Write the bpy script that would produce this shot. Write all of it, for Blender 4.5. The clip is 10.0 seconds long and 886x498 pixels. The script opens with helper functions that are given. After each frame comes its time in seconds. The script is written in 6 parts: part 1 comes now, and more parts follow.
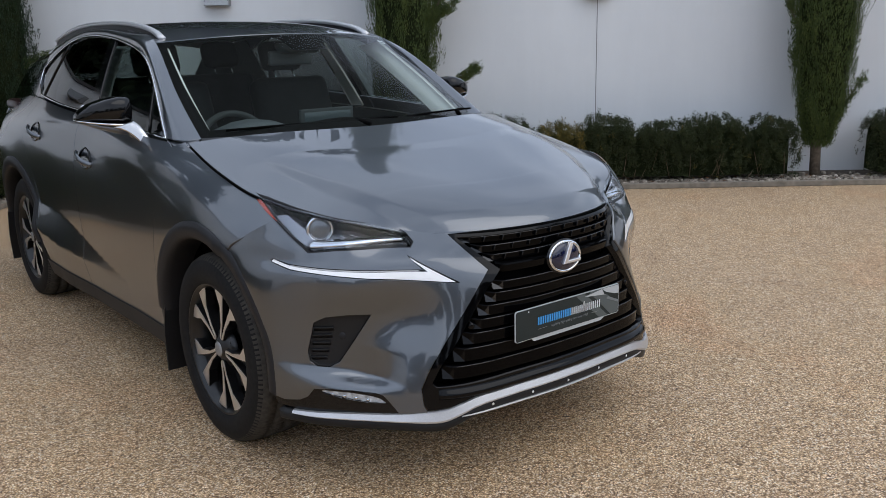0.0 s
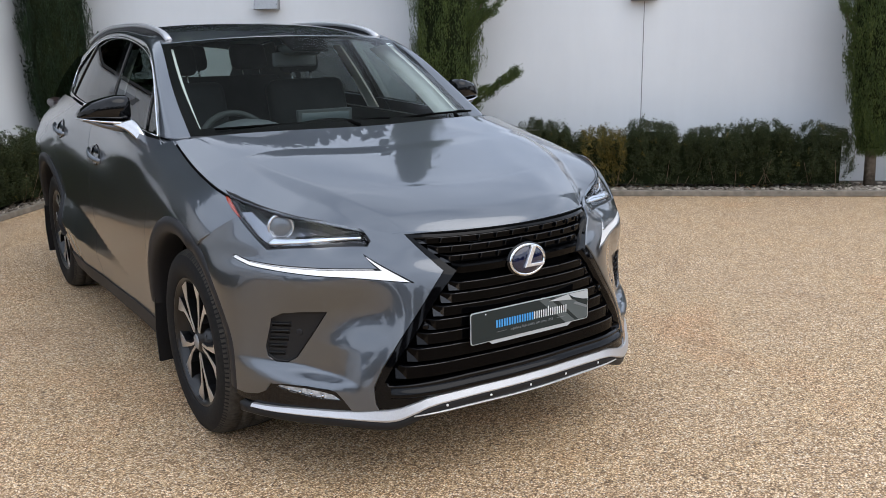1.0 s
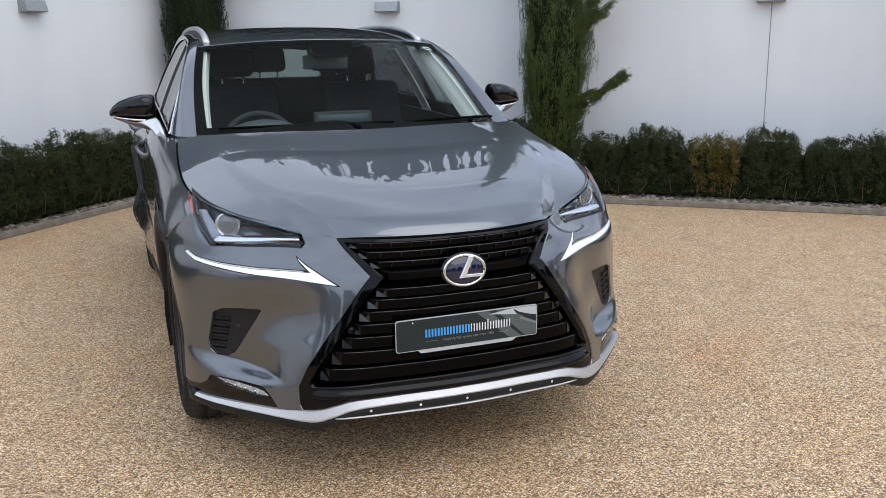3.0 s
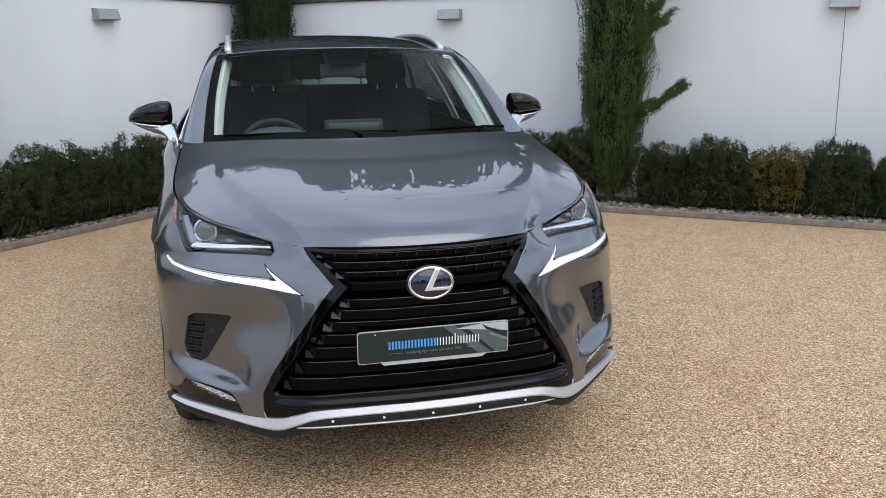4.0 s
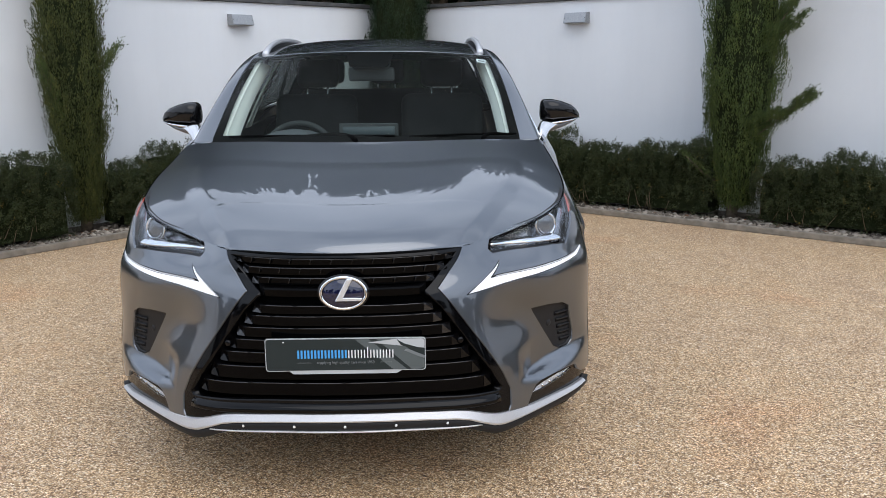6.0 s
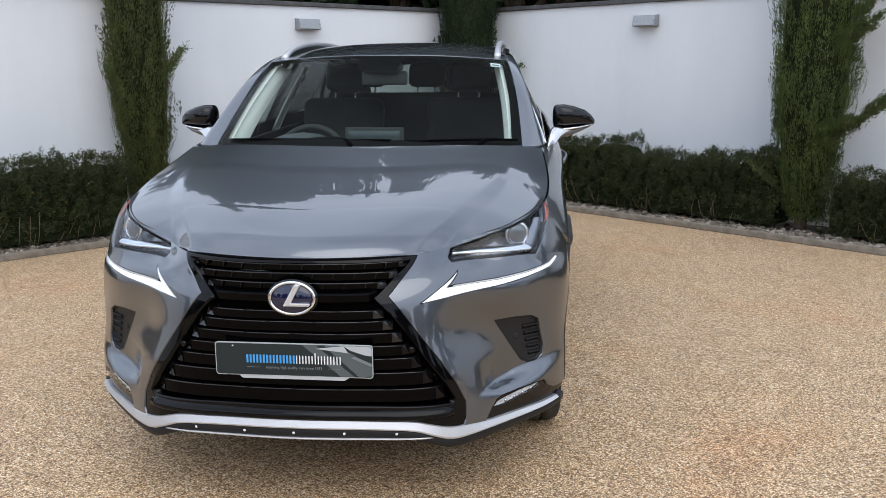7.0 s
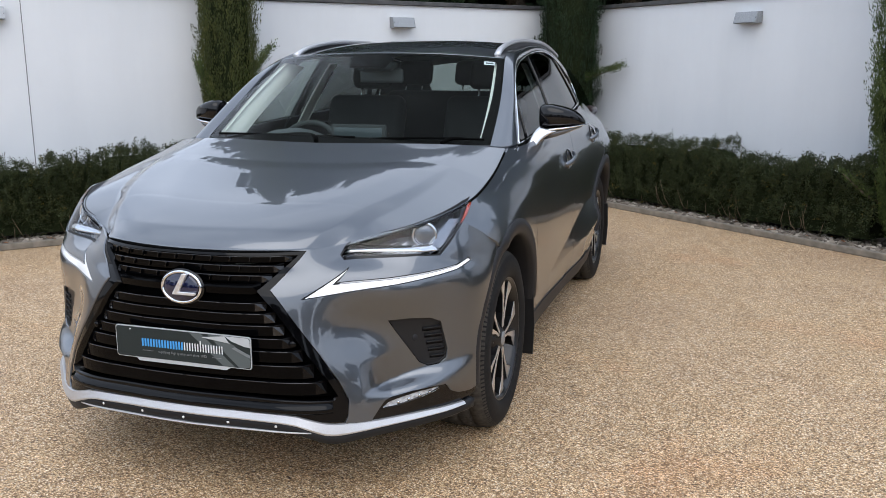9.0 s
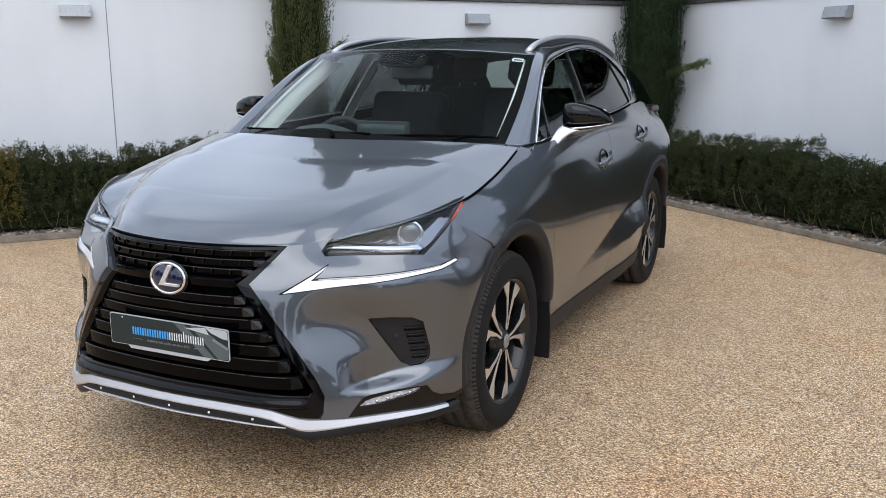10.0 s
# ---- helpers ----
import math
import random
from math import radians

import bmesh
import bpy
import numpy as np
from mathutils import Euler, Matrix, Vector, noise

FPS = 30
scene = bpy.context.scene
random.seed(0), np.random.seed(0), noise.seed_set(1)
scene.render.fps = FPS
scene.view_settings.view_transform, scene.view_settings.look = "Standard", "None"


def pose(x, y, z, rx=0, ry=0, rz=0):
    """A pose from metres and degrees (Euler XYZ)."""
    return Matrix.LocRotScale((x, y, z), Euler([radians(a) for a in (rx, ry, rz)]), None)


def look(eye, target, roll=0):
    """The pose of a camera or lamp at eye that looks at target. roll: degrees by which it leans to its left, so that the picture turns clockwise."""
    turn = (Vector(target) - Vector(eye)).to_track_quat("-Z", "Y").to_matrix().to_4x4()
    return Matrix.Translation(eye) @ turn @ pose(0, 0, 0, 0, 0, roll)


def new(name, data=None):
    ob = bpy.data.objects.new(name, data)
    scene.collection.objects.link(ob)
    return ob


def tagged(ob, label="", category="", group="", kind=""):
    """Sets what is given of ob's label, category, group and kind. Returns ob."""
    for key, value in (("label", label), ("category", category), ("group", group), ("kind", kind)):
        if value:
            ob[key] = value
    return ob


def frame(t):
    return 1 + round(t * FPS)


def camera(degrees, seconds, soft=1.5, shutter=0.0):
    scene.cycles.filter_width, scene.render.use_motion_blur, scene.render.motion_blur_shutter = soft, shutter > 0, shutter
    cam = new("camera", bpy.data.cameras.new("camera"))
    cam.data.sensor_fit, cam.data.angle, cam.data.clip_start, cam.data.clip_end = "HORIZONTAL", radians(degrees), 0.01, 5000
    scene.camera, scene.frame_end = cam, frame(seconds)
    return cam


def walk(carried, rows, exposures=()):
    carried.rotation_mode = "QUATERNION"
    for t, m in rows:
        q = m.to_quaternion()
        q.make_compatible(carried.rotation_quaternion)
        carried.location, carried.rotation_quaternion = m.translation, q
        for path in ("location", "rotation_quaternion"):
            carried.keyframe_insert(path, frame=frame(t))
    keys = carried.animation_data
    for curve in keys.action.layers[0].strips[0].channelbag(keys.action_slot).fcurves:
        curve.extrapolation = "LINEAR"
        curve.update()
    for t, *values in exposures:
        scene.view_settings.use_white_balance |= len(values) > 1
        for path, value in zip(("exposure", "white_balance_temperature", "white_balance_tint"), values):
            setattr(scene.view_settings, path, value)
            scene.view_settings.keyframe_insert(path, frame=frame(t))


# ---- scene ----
cam = camera(53.6, 10.0, 0.8)
PATH = [
    (0, (-2.152, -3.023, 1.508), (-0.948, -1.498, 1.033), -1.3),
    (0.5, (-2.009, -3.166, 1.504), (-0.873, -1.588, 1.034), -1.3),
    (1, (-1.835, -3.267, 1.49), (-0.773, -1.636, 1.028), -1.1),
    (1.5, (-1.663, -3.358, 1.498), (-0.677, -1.68, 1.036), -1.0),
    (2, (-1.46, -3.473, 1.495), (-0.559, -1.748, 1.033), -1.0),
    (2.5, (-1.271, -3.556, 1.492), (-0.476, -1.779, 1.031), -0.9),
    (4, (-0.65, -3.712, 1.5), (-0.168, -1.821, 1.062), -0.7),
    (4.5, (-0.425, -3.721, 1.49), (-0.059, -1.803, 1.054), -0.6),
    (5, (-0.202, -3.724, 1.493), (0.054, -1.787, 1.064), -0.5),
    (5.5, (0.042, -3.729, 1.489), (0.193, -1.781, 1.062), -0.5),
    (7, (0.783, -3.621, 1.486), (0.571, -1.676, 1.072), -0.4),
    (7.5, (1.048, -3.59, 1.488), (0.737, -1.658, 1.076), -0.4),
    (8, (1.266, -3.52, 1.476), (0.862, -1.605, 1.061), -0.4),
    (8.5, (1.464, -3.464, 1.481), (0.967, -1.572, 1.065), -0.3),
    (9, (1.691, -3.394, 1.478), (1.096, -1.531, 1.063), -0.1),
    (9.5, (1.907, -3.31, 1.477), (1.192, -1.489, 1.06), -0.1),
    (10, (2.076, -3.193, 1.477), (1.248, -1.422, 1.055), 0.0),
]
walk(cam, [(t, look(eye, target, roll)) for t, eye, target, roll in PATH], [(0, -0.52, 6420, 10), (0.5, -0.15, 6560, 10), (1.0, -0.09, 6560, 10), (2.5, -0.09, 6560, 10), (5.5, -0.03, 6500, 10), (7.0, -0.01, 6500, 10), (10, -0.03, 6480, 10)])

# ---- world and light: a bright overcast day ----
SUN_EL, SUN_AZ = radians(48), radians(160)
world = bpy.data.worlds.new("overcast_sky")
scene.world = world
world.use_nodes = True
wn, wl = world.node_tree.nodes, world.node_tree.links
wn.clear()
w_out = wn.new("ShaderNodeOutputWorld")
w_bg = wn.new("ShaderNodeBackground")
w_sky = wn.new("ShaderNodeTexSky")
w_sky.sky_type, w_sky.sun_disc = "NISHITA", False
w_sky.sun_elevation, w_sky.sun_rotation = SUN_EL, SUN_AZ
w_sky.air_density, w_sky.dust_density = 1.0, 2.0
w_co = wn.new("ShaderNodeTexCoord")
w_map = wn.new("ShaderNodeMapping")
w_map.inputs["Scale"].default_value = (1.0, 1.0, 2.2)
w_noise = wn.new("ShaderNodeTexNoise")
w_noise.inputs["Scale"].default_value = 2.3
w_noise.inputs["Detail"].default_value = 6.0
w_noise.inputs["Roughness"].default_value = 0.55
w_ramp = wn.new("ShaderNodeValToRGB")
w_ramp.color_ramp.elements[0].position, w_ramp.color_ramp.elements[0].color = 0.30, (4.6, 5.4, 6.9, 1)
w_ramp.color_ramp.elements[1].position, w_ramp.color_ramp.elements[1].color = 0.70, (9.8, 10.8, 12.6, 1)
w_mix = wn.new("ShaderNodeMix")
w_mix.data_type = "RGBA"
w_mix.inputs[0].default_value = 0.88
wl.new(w_co.outputs["Generated"], w_map.inputs["Vector"])
wl.new(w_map.outputs["Vector"], w_noise.inputs["Vector"])
wl.new(w_noise.outputs["Fac"], w_ramp.inputs["Fac"])
wl.new(w_sky.outputs["Color"], w_mix.inputs[6])
wl.new(w_ramp.outputs["Color"], w_mix.inputs[7])
wl.new(w_mix.outputs[2], w_bg.inputs["Color"])
w_bg.inputs["Strength"].default_value = 0.165
wl.new(w_bg.outputs["Background"], w_out.inputs["Surface"])

sun = new("sun", bpy.data.lights.new("sun", "SUN"))
sun.data.energy, sun.data.angle, sun.data.color = 1.32, radians(60), (1.0, 0.955, 0.90)
sun.matrix_world = look((9 * math.cos(SUN_EL) * math.sin(SUN_AZ), 9 * math.cos(SUN_EL) * math.cos(SUN_AZ), 9 * math.sin(SUN_EL)), (0, 0, 0))


# ---- materials ----
def mat(name, base, rough=0.5, metal=0.0, coat=0.0, spec=0.5, emit=None, emit_s=0.0):
    m = bpy.data.materials.new(name)
    m.use_nodes = True
    b = m.node_tree.nodes["Principled BSDF"]
    b.inputs["Base Color"].default_value = (*base, 1)
    b.inputs["Roughness"].default_value = rough
    b.inputs["Metallic"].default_value = metal
    b.inputs["Coat Weight"].default_value = coat
    b.inputs["Coat Roughness"].default_value = 0.03
    b.inputs["Specular IOR Level"].default_value = spec
    if emit:
        b.inputs["Emission Color"].default_value = (*emit, 1)
        b.inputs["Emission Strength"].default_value = emit_s
    return m


def nodes(m):
    t = m.node_tree
    return t.nodes, t.links, t.nodes["Principled BSDF"]


def noise_tex(n, l, scale, detail=3.0, rough=0.5, stretch=(1, 1, 1), coord="Object"):
    co = n.new("ShaderNodeTexCoord")
    mp = n.new("ShaderNodeMapping")
    mp.inputs["Scale"].default_value = stretch
    tx = n.new("ShaderNodeTexNoise")
    tx.inputs["Scale"].default_value, tx.inputs["Detail"].default_value, tx.inputs["Roughness"].default_value = scale, detail, rough
    l.new(co.outputs[coord], mp.inputs["Vector"])
    l.new(mp.outputs["Vector"], tx.inputs["Vector"])
    return tx.outputs["Fac"]


def ramp(n, l, fac, stops):
    r = n.new("ShaderNodeValToRGB")
    e = r.color_ramp.elements
    while len(e) < len(stops):
        e.new(0.5)
    for k, (p, c) in enumerate(stops):
        e[k].position, e[k].color = p, (*c, 1)
    l.new(fac, r.inputs["Fac"])
    return r.outputs["Color"]


def blend(n, l, fac, a, b, mode="MIX"):
    x = n.new("ShaderNodeMix")
    x.data_type, x.blend_type = "RGBA", mode
    for sock, v in ((x.inputs[0], fac), (x.inputs[6], a), (x.inputs[7], b)):
        if isinstance(v, (int, float)):
            sock.default_value = v
        elif isinstance(v, tuple):
            sock.default_value = (*v, 1)
        else:
            l.new(v, sock)
    return x.outputs[2]


def bump(n, l, b, height, strength=0.3, dist=0.01):
    k = n.new("ShaderNodeBump")
    k.inputs["Strength"].default_value, k.inputs["Distance"].default_value = strength, dist
    l.new(height, k.inputs["Height"])
    l.new(k.outputs["Normal"], b.inputs["Normal"])


def noisy(name, a, b_, scale, rough=0.5, strength=0.0, dist=0.01, metal=0.0, detail=4.0, **kw):
    m = mat(name, a, rough, metal, **kw)
    n, l, b = nodes(m)
    f = noise_tex(n, l, scale, detail)
    l.new(ramp(n, l, f, [(0.3, a), (0.7, b_)]), b.inputs["Base Color"])
    if strength:
        bump(n, l, b, f, strength, dist)
    return m


def gravel_material():
    m = mat("resin_bound_gravel", (0.4, 0.32, 0.22), 0.75)
    n, l, b = nodes(m)
    co = n.new("ShaderNodeTexCoord")
    v = n.new("ShaderNodeTexVoronoi")
    v.inputs["Scale"].default_value = 160.0
    l.new(co.outputs["Object"], v.inputs["Vector"])
    sep = n.new("ShaderNodeSeparateColor")
    l.new(v.outputs["Color"], sep.inputs["Color"])
    stone = ramp(n, l, sep.outputs["Red"], [(0.0, (0.16, 0.103, 0.061)), (0.18, (0.49, 0.333, 0.185)), (0.46, (0.77, 0.563, 0.346)),
                                            (0.8, (0.87, 0.70, 0.49)), (1.0, (1.0, 0.93, 0.80))])
    big = noise_tex(n, l, 0.9, 5.0, 0.6)
    patch = ramp(n, l, big, [(0.3, (0.90, 0.84, 0.79)), (0.45, (1.0, 0.965, 0.92)), (0.56, (1.0, 0.955, 0.88)), (0.70, (1.0, 0.86, 0.75))])
    col = blend(n, l, 1.0, stone, patch, "MULTIPLY")
    mid = noise_tex(n, l, 7.0, 4.0, 0.6)
    col = blend(n, l, 1.0, col, ramp(n, l, mid, [(0.25, (0.82, 0.80, 0.78)), (0.6, (1, 1, 1))]), "MULTIPLY")
    fine = noise_tex(n, l, 48.0, 2.0, 0.6)
    col = blend(n, l, 1.0, col, ramp(n, l, fine, [(0.33, (0.74, 0.71, 0.68)), (0.5, (0.97, 0.965, 0.96)), (0.66, (1.18, 1.18, 1.17))]), "MULTIPLY")
    # Gaps between stones darkened: crevice shade in the colour over darker resin.
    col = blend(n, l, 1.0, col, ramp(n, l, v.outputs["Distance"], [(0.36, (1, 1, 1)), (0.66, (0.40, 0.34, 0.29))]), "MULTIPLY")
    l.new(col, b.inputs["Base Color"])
    bump(n, l, b, v.outputs["Distance"], -1.0, 0.007)
    return m


def leaf_material(name, dark, light, tip, rough=0.55, plume=0.0):
    m = mat(name, dark, rough)
    n, l, b = nodes(m)
    g = n.new("ShaderNodeNewGeometry")
    fac = g.outputs["Random Per Island"]
    if plume:
        mx = n.new("ShaderNodeMix")
        mx.inputs[0].default_value = plume
        sp = n.new("ShaderNodeMapRange")
        sp.inputs["From Min"].default_value, sp.inputs["From Max"].default_value = 0.3, 0.7
        l.new(noise_tex(n, l, 16.0, 3.0, 0.6, (1, 1, 0.3)), sp.inputs["Value"])
        l.new(fac, mx.inputs[2])
        l.new(sp.outputs["Result"], mx.inputs[3])
        fac = mx.outputs[0]
    c = ramp(n, l, fac, [(0.0, dark), (0.6, light), (1.0, tip)])
    l.new(c, b.inputs["Base Color"])
    b.inputs["Specular IOR Level"].default_value = 0.2
    return m


def wall_material():
    m = mat("white_render", (0.80, 0.81, 0.84), 0.85)
    n, l, b = nodes(m)
    big = noise_tex(n, l, 0.8, 5.0, 0.6)
    streak = noise_tex(n, l, 2.0, 5.0, 0.65, (1, 1, 0.12))
    c = ramp(n, l, big, [(0.3, (0.69, 0.712, 0.735)), (0.7, (0.74, 0.76, 0.776))])
    c = blend(n, l, 1.0, c, ramp(n, l, streak, [(0.3, (0.955, 0.955, 0.955)), (0.6, (1, 1, 1))]), "MULTIPLY")
    l.new(c, b.inputs["Base Color"])
    bump(n, l, b, noise_tex(n, l, 180.0, 3.0), 0.15, 0.003)
    return m


def paint_material():
    m = mat("grey_metallic_paint", (0.10, 0.11, 0.125), 0.34, 0.95, 1.0)
    m.node_tree.nodes["Principled BSDF"].inputs["Coat IOR"].default_value = 1.75
    m.node_tree.nodes["Principled BSDF"].inputs["Coat Roughness"].default_value = 0.008
    n, l, b = nodes(m)
    f = noise_tex(n, l, 2.0, 2.0)
    l.new(ramp(n, l, f, [(0.3, (0.101, 0.112, 0.129)), (0.7, (0.111, 0.123, 0.141))]), b.inputs["Base Color"])
    return m


def glass_material(name, tint, rough=0.0, ior=1.42, coated=0.0, veil=0.0):
    m = bpy.data.materials.new(name)
    m.use_nodes = True
    n, l = m.node_tree.nodes, m.node_tree.links
    n.clear()
    o = n.new("ShaderNodeOutputMaterial")
    tr = n.new("ShaderNodeBsdfTransparent")
    tr.inputs["Color"].default_value = (*tint, 1)
    gl = n.new("ShaderNodeBsdfGlossy")
    gl.inputs["Roughness"].default_value = rough
    lw = n.new("ShaderNodeLayerWeight")
    lw.inputs["Blend"].default_value = 0.5
    pw = n.new("ShaderNodeMath")
    pw.operation = "POWER"
    pw.inputs[1].default_value = 5.0
    fr = n.new("ShaderNodeMath")
    fr.operation = "MULTIPLY_ADD"
    f0 = ((ior - 1) / (ior + 1)) ** 2
    fr.inputs[1].default_value, fr.inputs[2].default_value = 1 - f0, f0 - coated
    fr.use_clamp = True
    l.new(lw.outputs["Facing"], pw.inputs[0])
    l.new(pw.outputs["Value"], fr.inputs[0])
    mx = n.new("ShaderNodeMixShader")
    l.new(fr.outputs["Value"], mx.inputs["Fac"])
    l.new(tr.outputs["BSDF"], mx.inputs[1])
    l.new(gl.outputs["BSDF"], mx.inputs[2])
    top = mx.outputs["Shader"]
    # Pale diffuse mix painted in for the sky's reflected haze on the glass.
    if veil:
        veil_bsdf = n.new("ShaderNodeBsdfDiffuse")
        veil_bsdf.inputs["Color"].default_value = (0.62, 0.66, 0.64, 1)
        fm = n.new("ShaderNodeMixShader")
        co = n.new("ShaderNodeTexCoord")
        tx = n.new("ShaderNodeTexNoise")
        tx.inputs["Scale"].default_value, tx.inputs["Detail"].default_value = 3.0, 5.0
        mr = n.new("ShaderNodeMapRange")
        mr.inputs["From Min"].default_value, mr.inputs["From Max"].default_value = 0.25, 0.75
        mr.inputs["To Min"].default_value, mr.inputs["To Max"].default_value = 0.6 * veil, 1.4 * veil
        l.new(co.outputs["Object"], tx.inputs["Vector"])
        l.new(tx.outputs["Fac"], mr.inputs["Value"])
        l.new(mr.outputs["Result"], fm.inputs["Fac"])
        l.new(top, fm.inputs[1])
        l.new(veil_bsdf.outputs["BSDF"], fm.inputs[2])
        top = fm.outputs["Shader"]
    l.new(top, o.inputs["Surface"])
    return m


GRAVEL = gravel_material()
WALL = wall_material()
PAINT = paint_material()
COPING = noisy("dark_coping", (0.05, 0.05, 0.055), (0.09, 0.09, 0.09), 9, 0.7, 0.2)
KERB = noisy("weathered_edging", (0.155, 0.136, 0.110), (0.265, 0.232, 0.187), 14, 0.85, 0.4, 0.004)
SOIL = noisy("bed_soil", (0.045, 0.035, 0.028), (0.10, 0.08, 0.06), 25, 0.95, 0.8, 0.03)
PEBBLE = leaf_material("pale_pebbles", (0.070, 0.059, 0.048), (0.225, 0.192, 0.157), (0.43, 0.385, 0.325), 0.8)
HEDGE_LEAF = leaf_material("hedge_leaves", (0.013, 0.019, 0.008), (0.040, 0.053, 0.020), (0.082, 0.082, 0.031), plume=0.5)
HEDGE_RUST = leaf_material("hedge_leaves_bronzed", (0.04, 0.038, 0.010), (0.13, 0.105, 0.024), (0.24, 0.165, 0.035))
CYPRESS = leaf_material("cypress_sprays", (0.022, 0.038, 0.013), (0.070, 0.100, 0.028), (0.155, 0.185, 0.055), 0.6, 0.6)
CYPRESS_OLIVE = leaf_material("cypress_sprays_olive", (0.026, 0.034, 0.012), (0.068, 0.082, 0.025), (0.150, 0.150, 0.045), 0.6, 0.6)
# Darker copy of CYPRESS holding the corner's shade in its colour; far crowns too.
CYPRESS_SHADED = leaf_material("cypress_sprays_shaded", (0.006, 0.013, 0.007), (0.018, 0.034, 0.014), (0.035, 0.06, 0.022), 0.6, 0.6)
BARK = noisy("bark", (0.055, 0.042, 0.03), (0.14, 0.11, 0.08), 30, 0.9, 0.8, 0.01)
TWIG = noisy("dry_twigs", (0.09, 0.06, 0.04), (0.20, 0.145, 0.09), 40, 0.9)
LAMP_BOWL = mat("lamp_bowl", (0.25, 0.26, 0.28), 0.22, 0.75)
LAMP_GREY = noisy("brushed_grey_metal", (0.29, 0.30, 0.31), (0.37, 0.38, 0.39), 60, 0.45, metal=0.6)
SEAM = mat("joint_dark", (0.22, 0.22, 0.23), 0.9)
BLACK_GLOSS = mat("black_gloss", (0.003, 0.003, 0.0035), 0.08, 0.0, 0.0, 0.4)
GRILLE_GLOSS = mat("grille_gloss_black", (0.002, 0.002, 0.0025), 0.06, 0.0, 0.0, 0.22)
GRILLE_BLACK = mat("grille_black", (0.0015, 0.0015, 0.0018), 0.10, 0.0, 0.0, 0.08)
GRILLE_EDGE = mat("grille_edge_gloss", (0.010, 0.010, 0.011), 0.10, 0.0, 0.0, 0.6)
BLACK_SATIN = noisy("black_textured_plastic", (0.013, 0.013, 0.014), (0.018, 0.018, 0.019), 400, 0.45, spec=0.25)
CLADDING = noisy("dark_cladding", (0.014, 0.014, 0.016), (0.021, 0.021, 0.023), 500, 0.5, spec=0.25)
BLACK_DEEP = mat("black_void", (0.003, 0.003, 0.003), 0.9, spec=0.02)
CHROME = mat("chrome", (0.82, 0.83, 0.85), 0.06, 1.0)
SATIN_CHROME = mat("satin_chrome", (0.62, 0.62, 0.63), 0.20, 1.0)
SATIN_SILVER = noisy("satin_silver", (0.56, 0.56, 0.57), (0.62, 0.62, 0.63), 300, 0.42, metal=0.75)
TYRE = noisy("tyre_rubber", (0.011, 0.011, 0.012), (0.018, 0.0175, 0.017), 60, 0.7, spec=0.15)
TREAD = noisy("dusty_tread", (0.044, 0.041, 0.037), (0.078, 0.071, 0.061), 50, 0.9, spec=0.1)
ALLOY = mat("machined_alloy", (0.80, 0.80, 0.81), 0.34, 0.95)
ALLOY_DARK = mat("dark_alloy", (0.010, 0.010, 0.011), 0.30, 0.3, 0.3)
GLASS = glass_material("windscreen_glass", (0.80, 0.86, 0.835), ior=1.1, coated=0.045, veil=0.013)
GLASS_SIDE = glass_material("tinted_side_glass", (0.30, 0.34, 0.33), ior=1.55)
GLASS_REAR = glass_material("rear_glass", (0.30, 0.345, 0.33), ior=1.4)
GLASS_DARK = glass_material("privacy_glass", (0.10, 0.11, 0.11), ior=1.6)
LENS = glass_material("clear_lamp_cover", (0.95, 0.97, 0.99), ior=1.45)
AMBER = mat("amber_red_reflector", (0.42, 0.045, 0.015), 0.15, 0.0, 0.5)
DRL_WHITE = mat("daylight_strip", (0.85, 0.87, 0.9), 0.2, 0.0, 0.5, emit=(0.93, 0.96, 1.0), emit_s=0.19)
REFLECTOR = mat("lamp_reflector", (0.75, 0.77, 0.8), 0.12, 1.0)
TRIM_DARK = noisy("cabin_dark_trim", (0.042, 0.047, 0.048), (0.052, 0.057, 0.058), 8, 0.6, spec=0.08)
TRIM_MID = noisy("cabin_grey_trim", (0.055, 0.062, 0.066), (0.07, 0.078, 0.082), 200, 0.6)
TRIM_PALE = noisy("cabin_pale_trim", (0.76, 0.76, 0.71), (0.82, 0.82, 0.77), 150, 0.8)
SEAT = noisy("black_seat_leather", (0.026, 0.028, 0.0285), (0.034, 0.036, 0.0365), 6, 0.6, spec=0.05)
SCREEN = mat("display_glass", (0.05, 0.065, 0.07), 0.15)


# ---- geometry helpers ----
def part(name, geo, material, parent=None, label="", smooth=True):
    """One mesh object from (verts, faces[, normals]) or a bmesh, under a thing or a part."""
    me = bpy.data.meshes.new(name)
    nor = None
    if isinstance(geo, bmesh.types.BMesh):
        geo.to_mesh(me)
        geo.free()
    else:
        vs, fs = geo[0], geo[1]
        nor = geo[2] if len(geo) > 2 else None
        me.from_pydata([tuple(map(float, v)) for v in vs], [], [tuple(map(int, f)) for f in fs])
    if smooth:
        me.shade_smooth()
    if nor is not None:
        me.normals_split_custom_set_from_vertices([tuple(map(float, v)) for v in nor])
    me.materials.append(material)
    ob = new(name, me)
    if parent is not None:
        ob.parent = parent
    if label:
        tagged(ob, label)
    return ob


def thing(name, label, category, group="", m=None):
    ob = new(name)
    if m is not None:
        ob.matrix_world = m
    return tagged(ob, label, category, group)


def bevel_all(bm, w, seg=2):
    bmesh.ops.bevel(bm, geom=bm.edges[:], offset=w, segments=seg, affect="EDGES", profile=0.5)
    return bm


